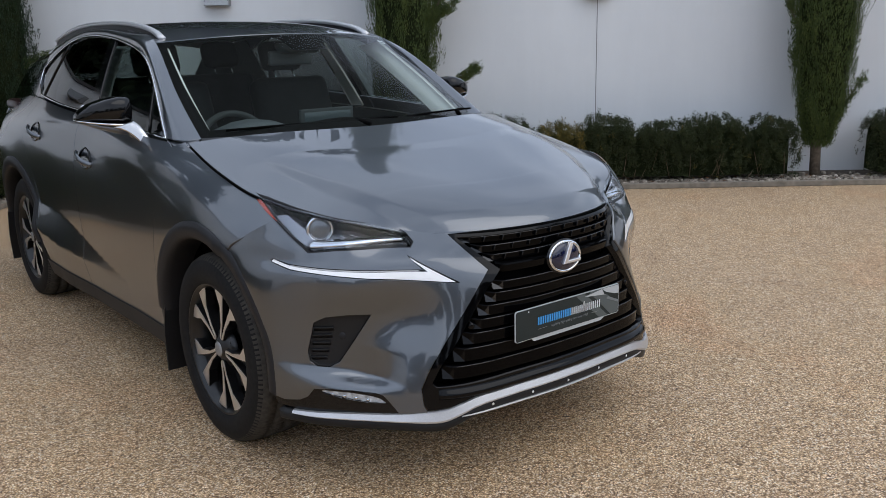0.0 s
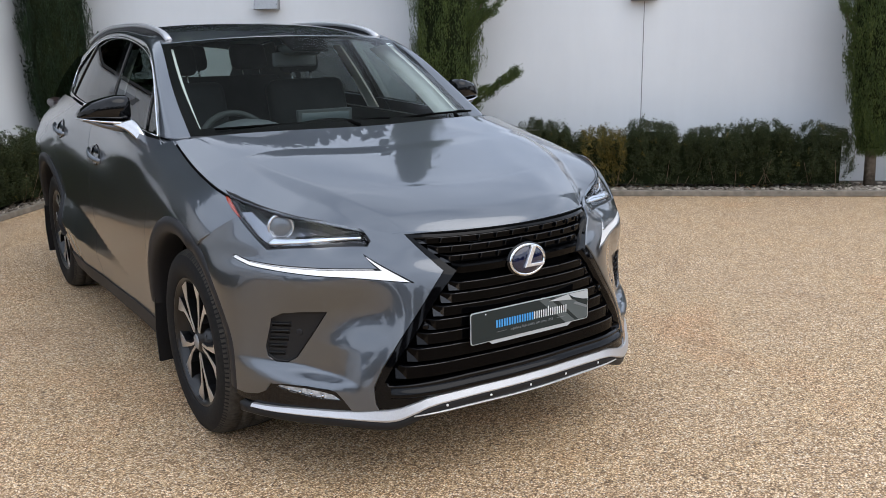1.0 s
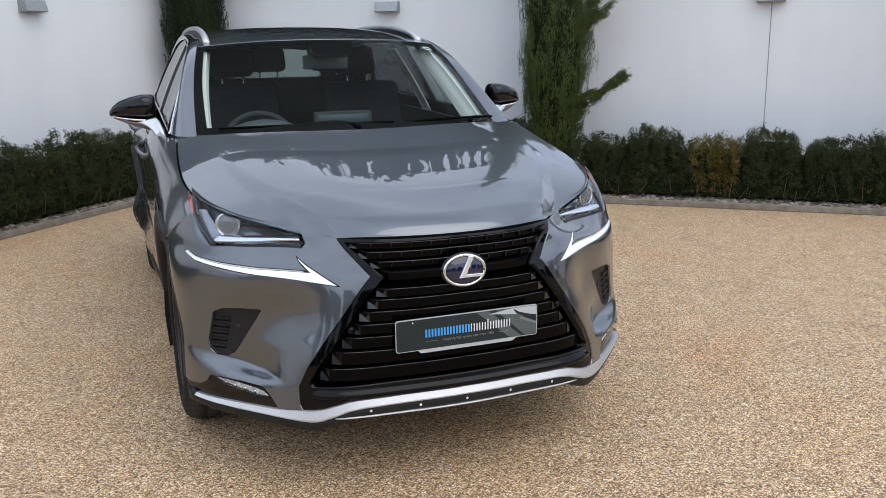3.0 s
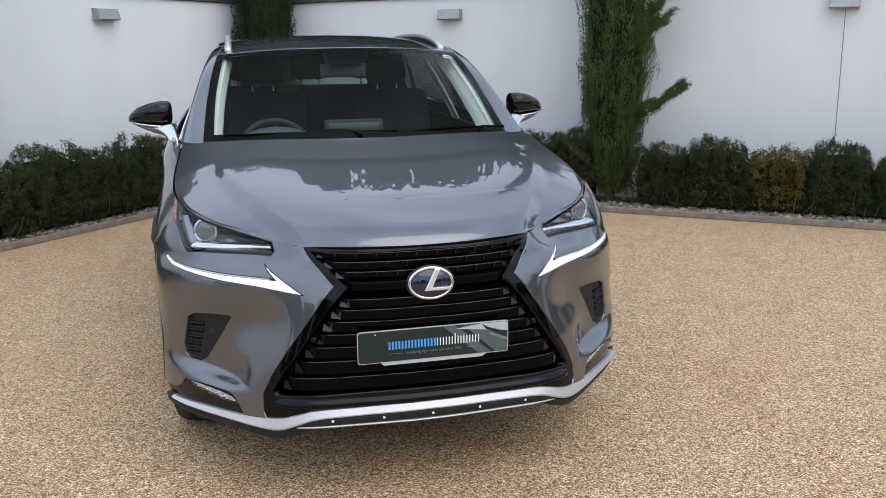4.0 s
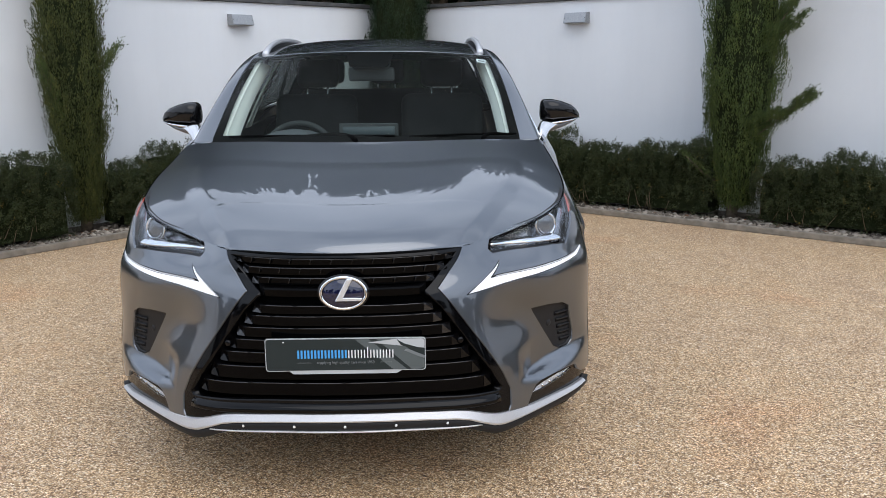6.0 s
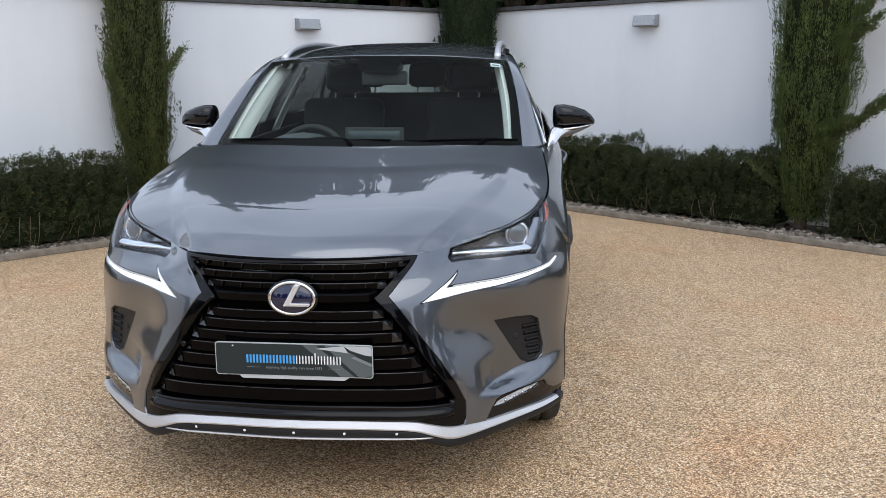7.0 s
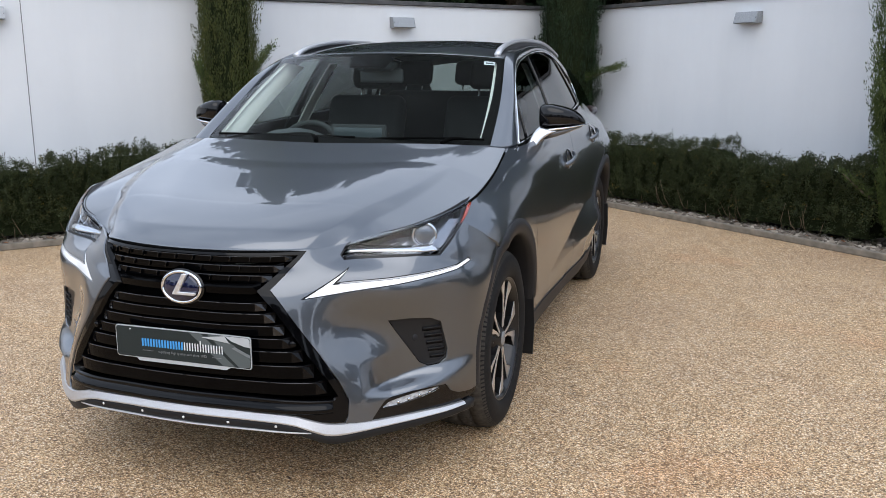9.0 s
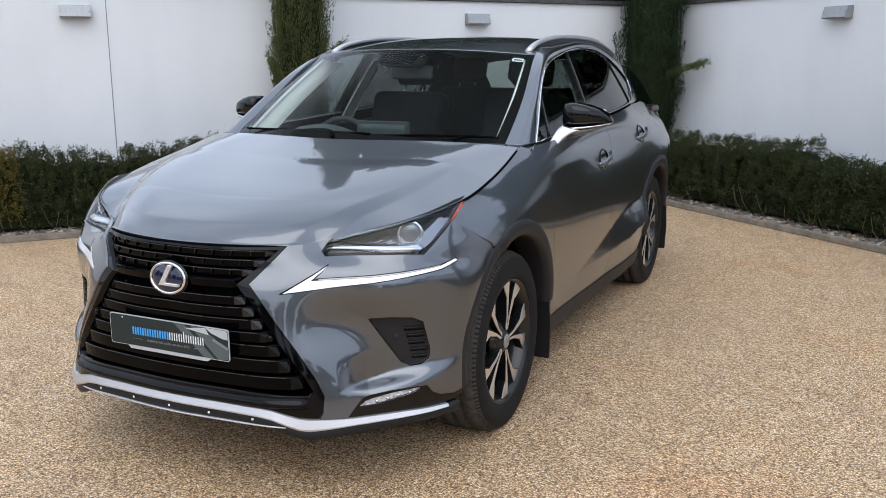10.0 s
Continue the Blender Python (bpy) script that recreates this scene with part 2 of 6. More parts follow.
def box(sx, sy, sz, at=(0, 0, 0), w=0.0, m=None, seg=2):
    bm = bmesh.new()
    bmesh.ops.create_cube(bm, size=1.0)
    bmesh.ops.scale(bm, vec=(sx, sy, sz), verts=bm.verts)
    if w:
        bevel_all(bm, w, seg)
    bmesh.ops.translate(bm, vec=at, verts=bm.verts)
    if m is not None:
        bmesh.ops.transform(bm, matrix=m, verts=bm.verts)
    return bm


def spline_matrix(xs):
    """Second derivatives of a natural cubic spline as a matrix on the values."""
    k = len(xs)
    a, b = np.zeros((k, k)), np.zeros((k, k))
    a[0, 0] = a[-1, -1] = 1
    for i in range(1, k - 1):
        h0, h1 = xs[i] - xs[i - 1], xs[i + 1] - xs[i]
        a[i, i - 1:i + 2] = h0, 2 * (h0 + h1), h1
        b[i, i - 1:i + 2] = 6 / h0, -6 / h0 - 6 / h1, 6 / h1
    return np.linalg.solve(a, b)


def spline_weights(xs, u):
    """Rows of weights that give the spline's values at u; straight on beyond the ends."""
    xs, u = np.asarray(xs, float), np.atleast_1d(np.asarray(u, float))
    m2 = spline_matrix(xs)
    c = np.clip(u, xs[0], xs[-1])
    i = np.clip(np.searchsorted(xs, c) - 1, 0, len(xs) - 2)
    h = xs[i + 1] - xs[i]
    a, b = (xs[i + 1] - c) / h, (c - xs[i]) / h
    eye = np.eye(len(xs))
    w = a[:, None] * eye[i] + b[:, None] * eye[i + 1] + (((a ** 3 - a) * h * h / 6)[:, None] * m2[i] + ((b ** 3 - b) * h * h / 6)[:, None] * m2[i + 1])
    over = u - c
    d = (eye[i + 1] - eye[i]) / h[:, None] + (-(3 * a * a - 1) * h / 6)[:, None] * m2[i] + ((3 * b * b - 1) * h / 6)[:, None] * m2[i + 1]
    return w + over[:, None] * d


def table(us, vs, values):
    """A smooth surface through a grid of values: rows go with vs, columns with us."""
    values = np.array(values, float)
    return lambda u, v: np.einsum("nr,rc,nc->n", spline_weights(vs, v), values, spline_weights(us, u))


def curve(points, n):
    """n + 1 points of a smooth line through points, evenly spread by length."""
    p = np.array(points, float)
    s = np.r_[0, np.cumsum(np.linalg.norm(np.diff(p, axis=0), axis=1))]
    fine = spline_weights(s, np.linspace(0, s[-1], n * 8 + 1)) @ p
    d = np.r_[0, np.cumsum(np.linalg.norm(np.diff(fine, axis=0), axis=1))]
    t = np.linspace(0, d[-1], n + 1)
    return np.stack([np.interp(t, d, fine[:, k]) for k in range(p.shape[1])], 1)


def grid_faces(nu, nv, closed=False):
    """Faces of a grid of nu rows and nv columns of points."""
    f = []
    for i in range(nu - 1):
        for j in range(nv if closed else nv - 1):
            k = (j + 1) % nv
            f.append((i * nv + j, i * nv + k, (i + 1) * nv + k, (i + 1) * nv + j))
    return f


def tube(path, radius, sides=8, closed=False, flat=1.0):
    """A swept round bar along a path."""
    p = np.array(path, float)
    n = len(p)
    vs = []
    for i in range(n):
        a, b = (p[(i - 1) % n], p[(i + 1) % n]) if closed else (p[max(i - 1, 0)], p[min(i + 1, n - 1)])
        t = Vector(b - a).normalized()
        e1 = t.cross(Vector((0, 0, 1)))
        e1 = (e1 if e1.length > 0.05 else t.cross(Vector((1, 0, 0)))).normalized()
        e2 = t.cross(e1)
        r = float(radius[i] if hasattr(radius, "__len__") else radius)
        for k in range(sides):
            q = 2 * math.pi * k / sides
            vs.append(Vector(p[i]) + r * (math.cos(q) * e1 + flat * math.sin(q) * e2))
    fs = grid_faces(n, sides, True)
    if closed:
        fs += [((n - 1) * sides + j, (n - 1) * sides + (j + 1) % sides, (j + 1) % sides, j) for j in range(sides)]
    else:
        fs += [tuple(range(sides))[::-1], tuple((n - 1) * sides + j for j in range(sides))]
    return vs, fs


def sweep(frames, profile, closed_profile=True, caps=True):
    """A profile of (a, b) carried along frames of (origin, axis a, axis b)."""
    vs, k = [], len(profile)
    for o, a, b in frames:
        for pa, pb in profile:
            vs.append(np.array(o) + pa * np.array(a) + pb * np.array(b))
    fs = grid_faces(len(frames), k, closed_profile)
    if caps and closed_profile:
        fs += [tuple(range(k))[::-1], tuple((len(frames) - 1) * k + j for j in range(k))]
    return vs, fs


def join(*geos):
    vs, fs = [], []
    for g in geos:
        o = len(vs)
        vs += [tuple(v) for v in g[0]]
        fs += [tuple(i + o for i in f) for f in g[1]]
    return vs, fs


def mirror_x(g):
    out = ([(-v[0], v[1], v[2]) for v in g[0]], [tuple(f)[::-1] for f in g[1]])
    return out + ([(-v[0], v[1], v[2]) for v in g[2]],) if len(g) > 2 else out


def sided(g, side):
    return g if side > 0 else mirror_x(g)


def inside(poly, pts):
    x, y = pts[:, 0], pts[:, 1]
    odd = np.zeros(len(pts), bool)
    n = len(poly)
    for i in range(n):
        (x0, y0), (x1, y1) = poly[i], poly[(i + 1) % n]
        if y0 != y1:
            odd ^= ((y0 > y) != (y1 > y)) & (x < (x1 - x0) * (y - y0) / (y1 - y0) + x0)
    return odd


def edge_distance(poly, pts):
    d = np.full(len(pts), 1e9)
    n = len(poly)
    for i in range(n):
        a, b = np.array(poly[i]), np.array(poly[(i + 1) % n])
        ab = b - a
        t = np.clip(((pts - a) @ ab) / max(ab @ ab, 1e-12), 0, 1)
        d = np.minimum(d, np.linalg.norm(pts - a - t[:, None] * ab, axis=1))
    return d


def outline(poly, step):
    """A closed polygon with points every step, in counter-clockwise order."""
    out, n = [], len(poly)
    for i in range(n):
        a, b = np.array(poly[i], float), np.array(poly[(i + 1) % n], float)
        k = max(1, int(round(np.linalg.norm(b - a) / step)))
        out += [tuple(a + (b - a) * j / k) for j in range(k)]
    area = sum(out[i - 1][0] * out[i][1] - out[i][0] * out[i - 1][1] for i in range(len(out)))
    return out if area > 0 else out[::-1]


def shrink(poly, w):
    p = np.array(poly)
    a, b = p - np.roll(p, 1, 0), np.roll(p, -1, 0) - p
    nrm = lambda d: np.stack([-d[:, 1], d[:, 0]], 1) / np.maximum(np.linalg.norm(d, axis=1), 1e-9)[:, None]
    m = nrm(a) + nrm(b)
    m /= np.maximum(np.linalg.norm(m, axis=1), 0.5)[:, None]
    return [tuple(v) for v in p + w * m]


from mathutils.geometry import delaunay_2d_cdt


def panel(surf, poly, holes=(), step=0.03, gap=0.0, flange=0.012, lift=0.0, out=(0, -1, 0)):
    """A sheet cut from a smooth surface along a polygon in its own two coordinates, with folded-in edges and true normals."""
    loops = [outline(poly, step)] + [outline(h, step) for h in holes]
    if gap:
        loops = [shrink(loops[0], gap)] + [shrink(h, -gap) for h in loops[1:]]
    p = np.array(loops[0])
    gx, gy = np.meshgrid(np.arange(p[:, 0].min(), p[:, 0].max(), step), np.arange(p[:, 1].min(), p[:, 1].max(), step))
    gx[1::2] += step / 2
    q = np.stack([gx.ravel(), gy.ravel()], 1)
    keep = inside(loops[0], q)
    for k, lp in enumerate(loops):
        if k:
            keep &= ~inside(lp, q)
        keep &= edge_distance(lp, q) > step * 0.45
    q = q[keep]
    pts, edges = [], []
    for lp in loops:
        o = len(pts)
        pts += list(lp)
        edges += [(o + i, o + (i + 1) % len(lp)) for i in range(len(lp))]
    pts += [tuple(v) for v in q]
    vs, _, fs, *_ = delaunay_2d_cdt([Vector(v) for v in pts], edges, [], 0, 1e-6)
    uv = np.array([tuple(v) for v in vs])
    tri_ = np.array([f for f in fs])
    c = uv[tri_].mean(axis=1)
    good = inside(loops[0], c)
    for lp in loops[1:]:
        good &= ~inside(lp, c)
    tri_ = tri_[good]
    e = 1e-3
    P = surf(uv[:, 0], uv[:, 1])
    N = np.cross(surf(uv[:, 0] + e, uv[:, 1]) - surf(uv[:, 0] - e, uv[:, 1]), surf(uv[:, 0], uv[:, 1] + e) - surf(uv[:, 0], uv[:, 1] - e))
    N /= np.linalg.norm(N, axis=1)[:, None]
    if N.mean(axis=0) @ np.array(out) < 0:
        N = -N
    P = P + lift * N
    a, b, d = P[tri_[:, 0]], P[tri_[:, 1]], P[tri_[:, 2]]
    flip = np.einsum("ij,ij->i", np.cross(b - a, d - a), N[tri_[:, 0]]) < 0
    tri_[flip] = tri_[flip][:, ::-1]
    verts, faces, norms = list(P), [tuple(t) for t in tri_], list(N)
    if flange:
        count = {}
        for t in faces:
            for i in range(3):
                count[(t[i], t[(i + 1) % 3])] = 1
        rim = [k for k in count if (k[1], k[0]) not in count]
        low, top = {}, {}
        for i, j in rim:
            for k in (i, j):
                if k not in low:
                    top[k] = len(verts)
                    verts.append(P[k])
                    norms.append(N[k])
                    low[k] = len(verts)
                    verts.append(P[k] - flange * N[k])
                    norms.append(N[k])
        for i, j in rim:
            side_n = np.cross(P[j] - P[i], N[i])
            side_n = side_n / max(np.linalg.norm(side_n), 1e-9)
            for k in (i, j):
                norms[low[k]] = side_n
                norms[top[k]] = side_n * 0.6 + N[k] * 0.8
            faces.append((top[j], top[i], low[i], low[j]))
    return verts, faces, norms


def net(lines, symmetric=True):
    """A surface through lines of points: u counts the lines from 0 to 1, v runs along them from 0 to 1."""
    a = np.array(lines, float)
    if symmetric:
        a = np.concatenate([(a * np.array([-1, 1, 1]))[:0:-1], a])
        us = np.linspace(-1, 1, len(a))
    else:
        us = np.linspace(0, 1, len(a))
    vs = np.linspace(0, 1, a.shape[1])
    return lambda u, v: np.einsum("nl,lpk,np->nk", spline_weights(us, u), a, spline_weights(vs, v))


def sheet(surf, u0, u1, v0, v1, nu, nv, out=(0, -1, 0.5), flange=0.012, lift=0.0):
    """A whole rectangle of a surface as a regular grid, with folded-in edges."""
    u, v = [g.ravel() for g in np.meshgrid(np.linspace(u0, u1, nu), np.linspace(v0, v1, nv), indexing="ij")]
    e = 1e-3
    P = surf(u, v)
    N = np.cross(surf(u + e, v) - surf(u - e, v), surf(u, v + e) - surf(u, v - e))
    N /= np.maximum(np.linalg.norm(N, axis=1), 1e-12)[:, None]
    if N.mean(axis=0) @ np.array(out) < 0:
        N = -N
    P = P + lift * N
    fs = grid_faces(nu, nv)
    a, b, d = P[fs[nv // 2][0]], P[fs[nv // 2][1]], P[fs[nv // 2][2]]
    if np.cross(b - a, d - a) @ N[fs[nv // 2][0]] < 0:
        fs = [f[::-1] for f in fs]
    verts, norms = list(P), list(N)
    if flange:
        ring = [i * nv for i in range(nu)] + [(nu - 1) * nv + j for j in range(1, nv)] + [i * nv + nv - 1 for i in range(nu - 2, -1, -1)] + list(range(nv - 2, 0, -1))
        o = len(verts)
        for k, i in enumerate(ring):
            j = ring[(k + 1) % len(ring)]
            sn = np.cross(P[j] - P[ring[k - 1]], N[i])
            sn = sn / max(np.linalg.norm(sn), 1e-9)
            mid = P.mean(axis=0)
            if sn @ (P[i] - mid) < 0:
                sn = -sn
            verts += [P[i], P[i] - flange * N[i]]
            norms += [0.6 * sn + 0.8 * N[i], sn]
        for k in range(len(ring)):
            a0, b0 = o + 2 * k, o + 2 * ((k + 1) % len(ring))
            f = (a0, b0, b0 + 1, a0 + 1)
            q = np.cross(np.array(verts[b0]) - verts[a0], np.array(verts[a0 + 1]) - verts[a0])
            fs.append(f if q @ norms[a0 + 1] > 0 else f[::-1])
    return verts, fs, norms


# ---- setting ----
NR, DR = Vector((0.640, 0.768, 0)).normalized(), 5.56
NL, DL = Vector((-0.743, 0.669, 0)).normalized(), 4.95
AR, AL = Vector((0.768, -0.640, 0)).normalized(), Vector((-0.669, -0.743, 0)).normalized()
WALL_TOP = 2.07


def meet(dr, dl, z=0.0):
    """Where the lines parallel to the two walls, dr and dl from the origin, cross."""
    s = np.linalg.solve(np.array([[NR.x, NR.y], [NL.x, NL.y]]), np.array([dr, dl]))
    return Vector((s[0], s[1], z))


CORNER = meet(DR, DL)

bm = bmesh.new()
bmesh.ops.create_grid(bm, x_segments=8, y_segments=8, size=400)
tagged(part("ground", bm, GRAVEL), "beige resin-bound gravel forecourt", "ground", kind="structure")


def long_box(name, a, along, across, length, depth, z0, z1, material, w=0.0):
    """A straight block from the point a, so long, so deep, between two heights."""
    bm = box(length, depth, z1 - z0, (length / 2, depth / 2, (z0 + z1) / 2), w)
    m = Matrix((along, across, (0, 0, 1))).transposed().to_4x4()
    bmesh.ops.transform(bm, matrix=Matrix.Translation((a.x, a.y, 0)) @ m, verts=bm.verts)
    if m.to_3x3().determinant() < 0:
        bmesh.ops.reverse_faces(bm, faces=bm.faces)
    return part(name, bm, material, smooth=False)


SPAN = 16.0
tagged(long_box("wall_east", CORNER, AR, NR, SPAN, 0.25, 0, WALL_TOP, WALL), "white rendered boundary wall", "wall", kind="structure")
tagged(long_box("wall_west", CORNER - AR * 0.0, AL, NL, SPAN, 0.25, 0, WALL_TOP, WALL), "white rendered boundary wall", "wall", kind="structure")
cr, cl = meet(DR - 0.03, DL - 0.03), meet(DR - 0.03, DL - 0.03)
tagged(long_box("coping_east", cr, AR, NR, SPAN, 0.31, WALL_TOP + 0.002, WALL_TOP + 0.045, COPING, 0.006), "dark slim wall coping", "coping", kind="structure")
tagged(long_box("coping_west", cl, AL, NL, SPAN, 0.31, WALL_TOP + 0.002, WALL_TOP + 0.045, COPING, 0.006), "dark slim wall coping", "coping", kind="structure")
KR, KL = 4.79, 4.235
k = meet(KR, KL)
tagged(long_box("kerb_east", k, AR, NR, SPAN, 0.05, 0.0, 0.055, KERB, 0.008), "weathered grey edging kerb", "kerb", kind="structure")
tagged(long_box("kerb_west", k, AL, NL, SPAN, 0.05, 0.0, 0.055, KERB, 0.008), "weathered grey edging kerb", "kerb", kind="structure")
k = meet(KR + 0.05, KL + 0.05)
tagged(long_box("bed_east", k, AR, NR, SPAN, DR - KR - 0.05, 0.0, 0.03, SOIL), "dark planting bed soil", "soil", kind="structure")
tagged(long_box("bed_west", k, AL, NL, SPAN, DL - KL - 0.05, 0.0, 0.031, SOIL), "dark planting bed soil", "soil", kind="structure")


def place(wall, along, out, z=0.0):
    """A point so far along the east or west wall from the corner, and so far in front of its face."""
    p = CORNER + (AR * along - NR * out if wall == "east" else AL * along - NL * out)
    return Vector((p.x, p.y, z))


def wall_turn(wall, along, out, z=0.0):
    """A pose at the wall: x to the right along it as seen from the yard, y into the wall."""
    ax, ny = (AR, NR) if wall == "east" else (-AL, NL)
    m = Matrix((ax, ny, (0, 0, 1))).transposed().to_4x4()
    return Matrix.Translation(place(wall, along, out, z)) @ m


for w, s in (("east", 6.40), ("west", 5.97)):
    j = part("wall_joint", box(0.007, 0.004, WALL_TOP - 0.02, (0, -0.001, WALL_TOP / 2), 0.001), SEAM, smooth=False)
    j.matrix_world = wall_turn(w, s, 0.0)
    tagged(j, "thin dark vertical expansion joint in the wall", "joint", kind="structure")


def wall_lamp(m):
    t = thing("wall_lamp", "grey metal wedge-shaped wall light on white render", "wall lamp", "wall lights along the yard", m)
    prof = [(0, .055), (-.075, .050), (-.105, -.048), (-.098, -.055), (0, -.055)]
    fr = [((x, 0, 0), (0, 1, 0), (0, 0, 1)) for x in (-.127, -.125, .125, .127)]
    body = sweep(fr, prof)
    part("lamp_body", body, LAMP_GREY, t, smooth=False)
    part("back_plate", box(.20, .012, .08, (0, -.003, 0), .003), LAMP_GREY, t, smooth=False)
    part("lower_diffuser", box(.22, .07, .004, (0, -.05, -.0575), .001), mat("frosted_diffuser", (.5, .5, .48), .5), t, smooth=False)
    for x in (-.118, .118):
        part("screw", box(.007, .004, .007, (x, -.093, -.005), .002), BLACK_SATIN, t)
    return t


for w, s in (("east", 2.54), ("east", 6.39), ("west", 2.33), ("west", 6.23), ("east", 10.25), ("west", 10.1)):
    wall_lamp(wall_turn(w, s, 0.0, 1.895))


# ---- planting ----


def quads(centre, ax, up, w, h):
    """Many pointed leaves, each of four corners: foot, two sides and tip."""
    n = len(centre)
    nrm = np.cross(ax, up)
    fold = 0.18 * w[:, None] * nrm
    v = np.stack([centre, centre + ax * w[:, None] / 2 + up * h[:, None] * 0.45 + fold, centre + up * h[:, None], centre - ax * w[:, None] / 2 + up * h[:, None] * 0.45 + fold], 1)
    return v.reshape(-1, 3), np.arange(n * 4).reshape(n, 4)


def unit(v):
    return v / np.maximum(np.linalg.norm(v, axis=-1, keepdims=True), 1e-9)


def leaf_mesh(name, vs, fs, material, parent, label=""):
    me = bpy.data.meshes.new(name)
    me.vertices.add(len(vs))
    me.vertices.foreach_set("co", np.asarray(vs, np.float32).ravel())
    me.loops.add(fs.size)
    me.loops.foreach_set("vertex_index", fs.ravel().astype(np.int32))
    me.polygons.add(len(fs))
    me.polygons.foreach_set("loop_start", np.arange(0, fs.size, fs.shape[1], dtype=np.int32))
    me.update()
    me.validate()
    me.materials.append(material)
    ob = new(name, me)
    ob.parent = parent
    return tagged(ob, label) if label else ob


# Near-black for the cores that stand in for shade inside foliage.
def shade_core_mat():
    return bpy.data.materials.get("foliage_shade_core") or noisy("foliage_shade_core", (0.010, 0.014, 0.006), (0.022, 0.028, 0.012), 40, 0.95, 0.6, 0.03, spec=0.05)


def hedge(wall, a0, a1, top, seed, bronze=None, sprigs=1700, label="clipped dark green box hedge along the white wall"):
    """A row of clipped shrubs grown into one hedge, from a0 to a1 along a wall."""
    t = thing("hedge", label, "hedge", "hedges along the walls", wall_turn(wall, (a0 + a1) / 2, 0.40))
    r = np.random.default_rng(int(seed * 100))
    L = a1 - a0
    count = max(2, int(round(L / 0.52)))
    mids = np.linspace(-L / 2 + .26, L / 2 - .26, count) + r.normal(0, .03, count)
    tall, deep = r.normal(1, .055, count), r.normal(1, .07, count)
    k = int(sprigs * L)
    x = r.uniform(-L / 2, L / 2, k)
    own = np.abs(x[:, None] - mids[None]).argmin(1)
    q = np.abs(x - mids[own]) / 0.27
    swell = np.clip(1 - q ** 4, 0.02, 1) ** 0.5 * .24 + .76
    face = r.random(k)
    high, dep = (top - .02) * tall[own] * (.80 + .20 * (swell - .76) / .24), .27 * deep[own] * swell
    ends = np.clip((L / 2 - np.abs(x)) / .24, 0, 1) ** .5
    high, dep = high * (.84 + .16 * ends), dep * (.50 + .50 * ends)
    a = np.where(face < .62, r.uniform(0, .42, k), r.uniform(.30, 1.0, k)) * math.pi
    a = np.where(face < .62, a, np.where(face < .92, r.uniform(.22, .80, k) * math.pi, a))
    sq = lambda v: np.sign(v) * np.abs(v) ** .48
    sink = 1 - np.abs(r.normal(0, .06, k)) + .05 * np.sin(x * 23 + a * 5 + seed) + .05 * np.sin(x * 11 - a * 9)
    y, z = -dep * sq(np.cos(a)) * sink, .05 + (high - .05) * np.clip(sq(np.sin(a)), 0, 2) * (.55 + .45 * sink)
    low = face < .45
    z = np.where(low, .06 + (high * .86) * r.random(k) ** .8, z)
    y = np.where(low, -dep * sink * (1 - .22 * np.clip((.30 - z) / .30, 0, 1)), y)
    keep = ~((z < .20) & (r.random(k) < .55))
    x, y, z = x[keep], y[keep], z[keep]
    k = len(x)
    tufts = np.stack([r.uniform(-L / 2, L / 2, int(70 * L)), r.uniform(0, 1.15, int(70 * L))], 1)
    near = np.concatenate([((np.stack([xx, zz - yy], 1)[:, None] - tufts[None]) ** 2).sum(2).argmin(1) for xx, yy, zz in zip(np.array_split(x, 12), np.array_split(y, 12), np.array_split(z, 12))])
    stand = r.normal(0, .030, len(tufts))[near]
    c = np.stack([x + .30 * (tufts[near, 0] - x), y, z], 1)
    out = unit(np.stack([np.zeros(k), y, np.maximum(z - .42, 0) * 1.4], 1))
    c = c + out * (stand * np.where(z > .5, .8, 1.0))[:, None]
    d = unit(np.stack([r.normal(0, .4, k), y * 2.6, (z - .30) * 2.0 + .45], 1) + r.normal(0, .30, (k, 3)))
    m = 15
    step = np.linspace(-.038, .024, m)
    cc = (c[:, None] + d[:, None] * step[None, :, None] + r.normal(0, .0095, (k, m, 3))).reshape(-1, 3)
    long = r.random(k) < .007
    cc = cc + np.repeat((long[:, None] * d * .05), m, 0)
    up = unit(np.repeat(d, m, 0) * .7 + r.normal(0, .6, (k * m, 3)))
    ax = unit(np.cross(up, r.normal(0, 1, (k * m, 3))))
    h = r.uniform(.009, .018, k * m)
    vs, _ = quads(cc, ax, up, h * r.uniform(.55, .85, k * m), h)
    vs = vs.reshape(-1, 4, 3)
    b = np.zeros(k, bool)
    for b0, b1 in bronze or ():
        b |= (x + (a0 + a1) / 2 > b0) & (x + (a0 + a1) / 2 < b1) & (r.random(k) < .82)
    b |= r.random(k) < .014
    b = np.repeat(b, m)
    for nm, sel, mt in (("foliage", ~b, HEDGE_LEAF), ("bronzed_foliage", b, HEDGE_RUST)):
        leaf_mesh(nm, vs[sel].reshape(-1, 3), np.arange(sel.sum() * 4).reshape(-1, 4), mt, t)
    n = max(6, int(L / .05))
    xs = np.linspace(-L / 2 + .11, L / 2 - .11, n)
    vv = []
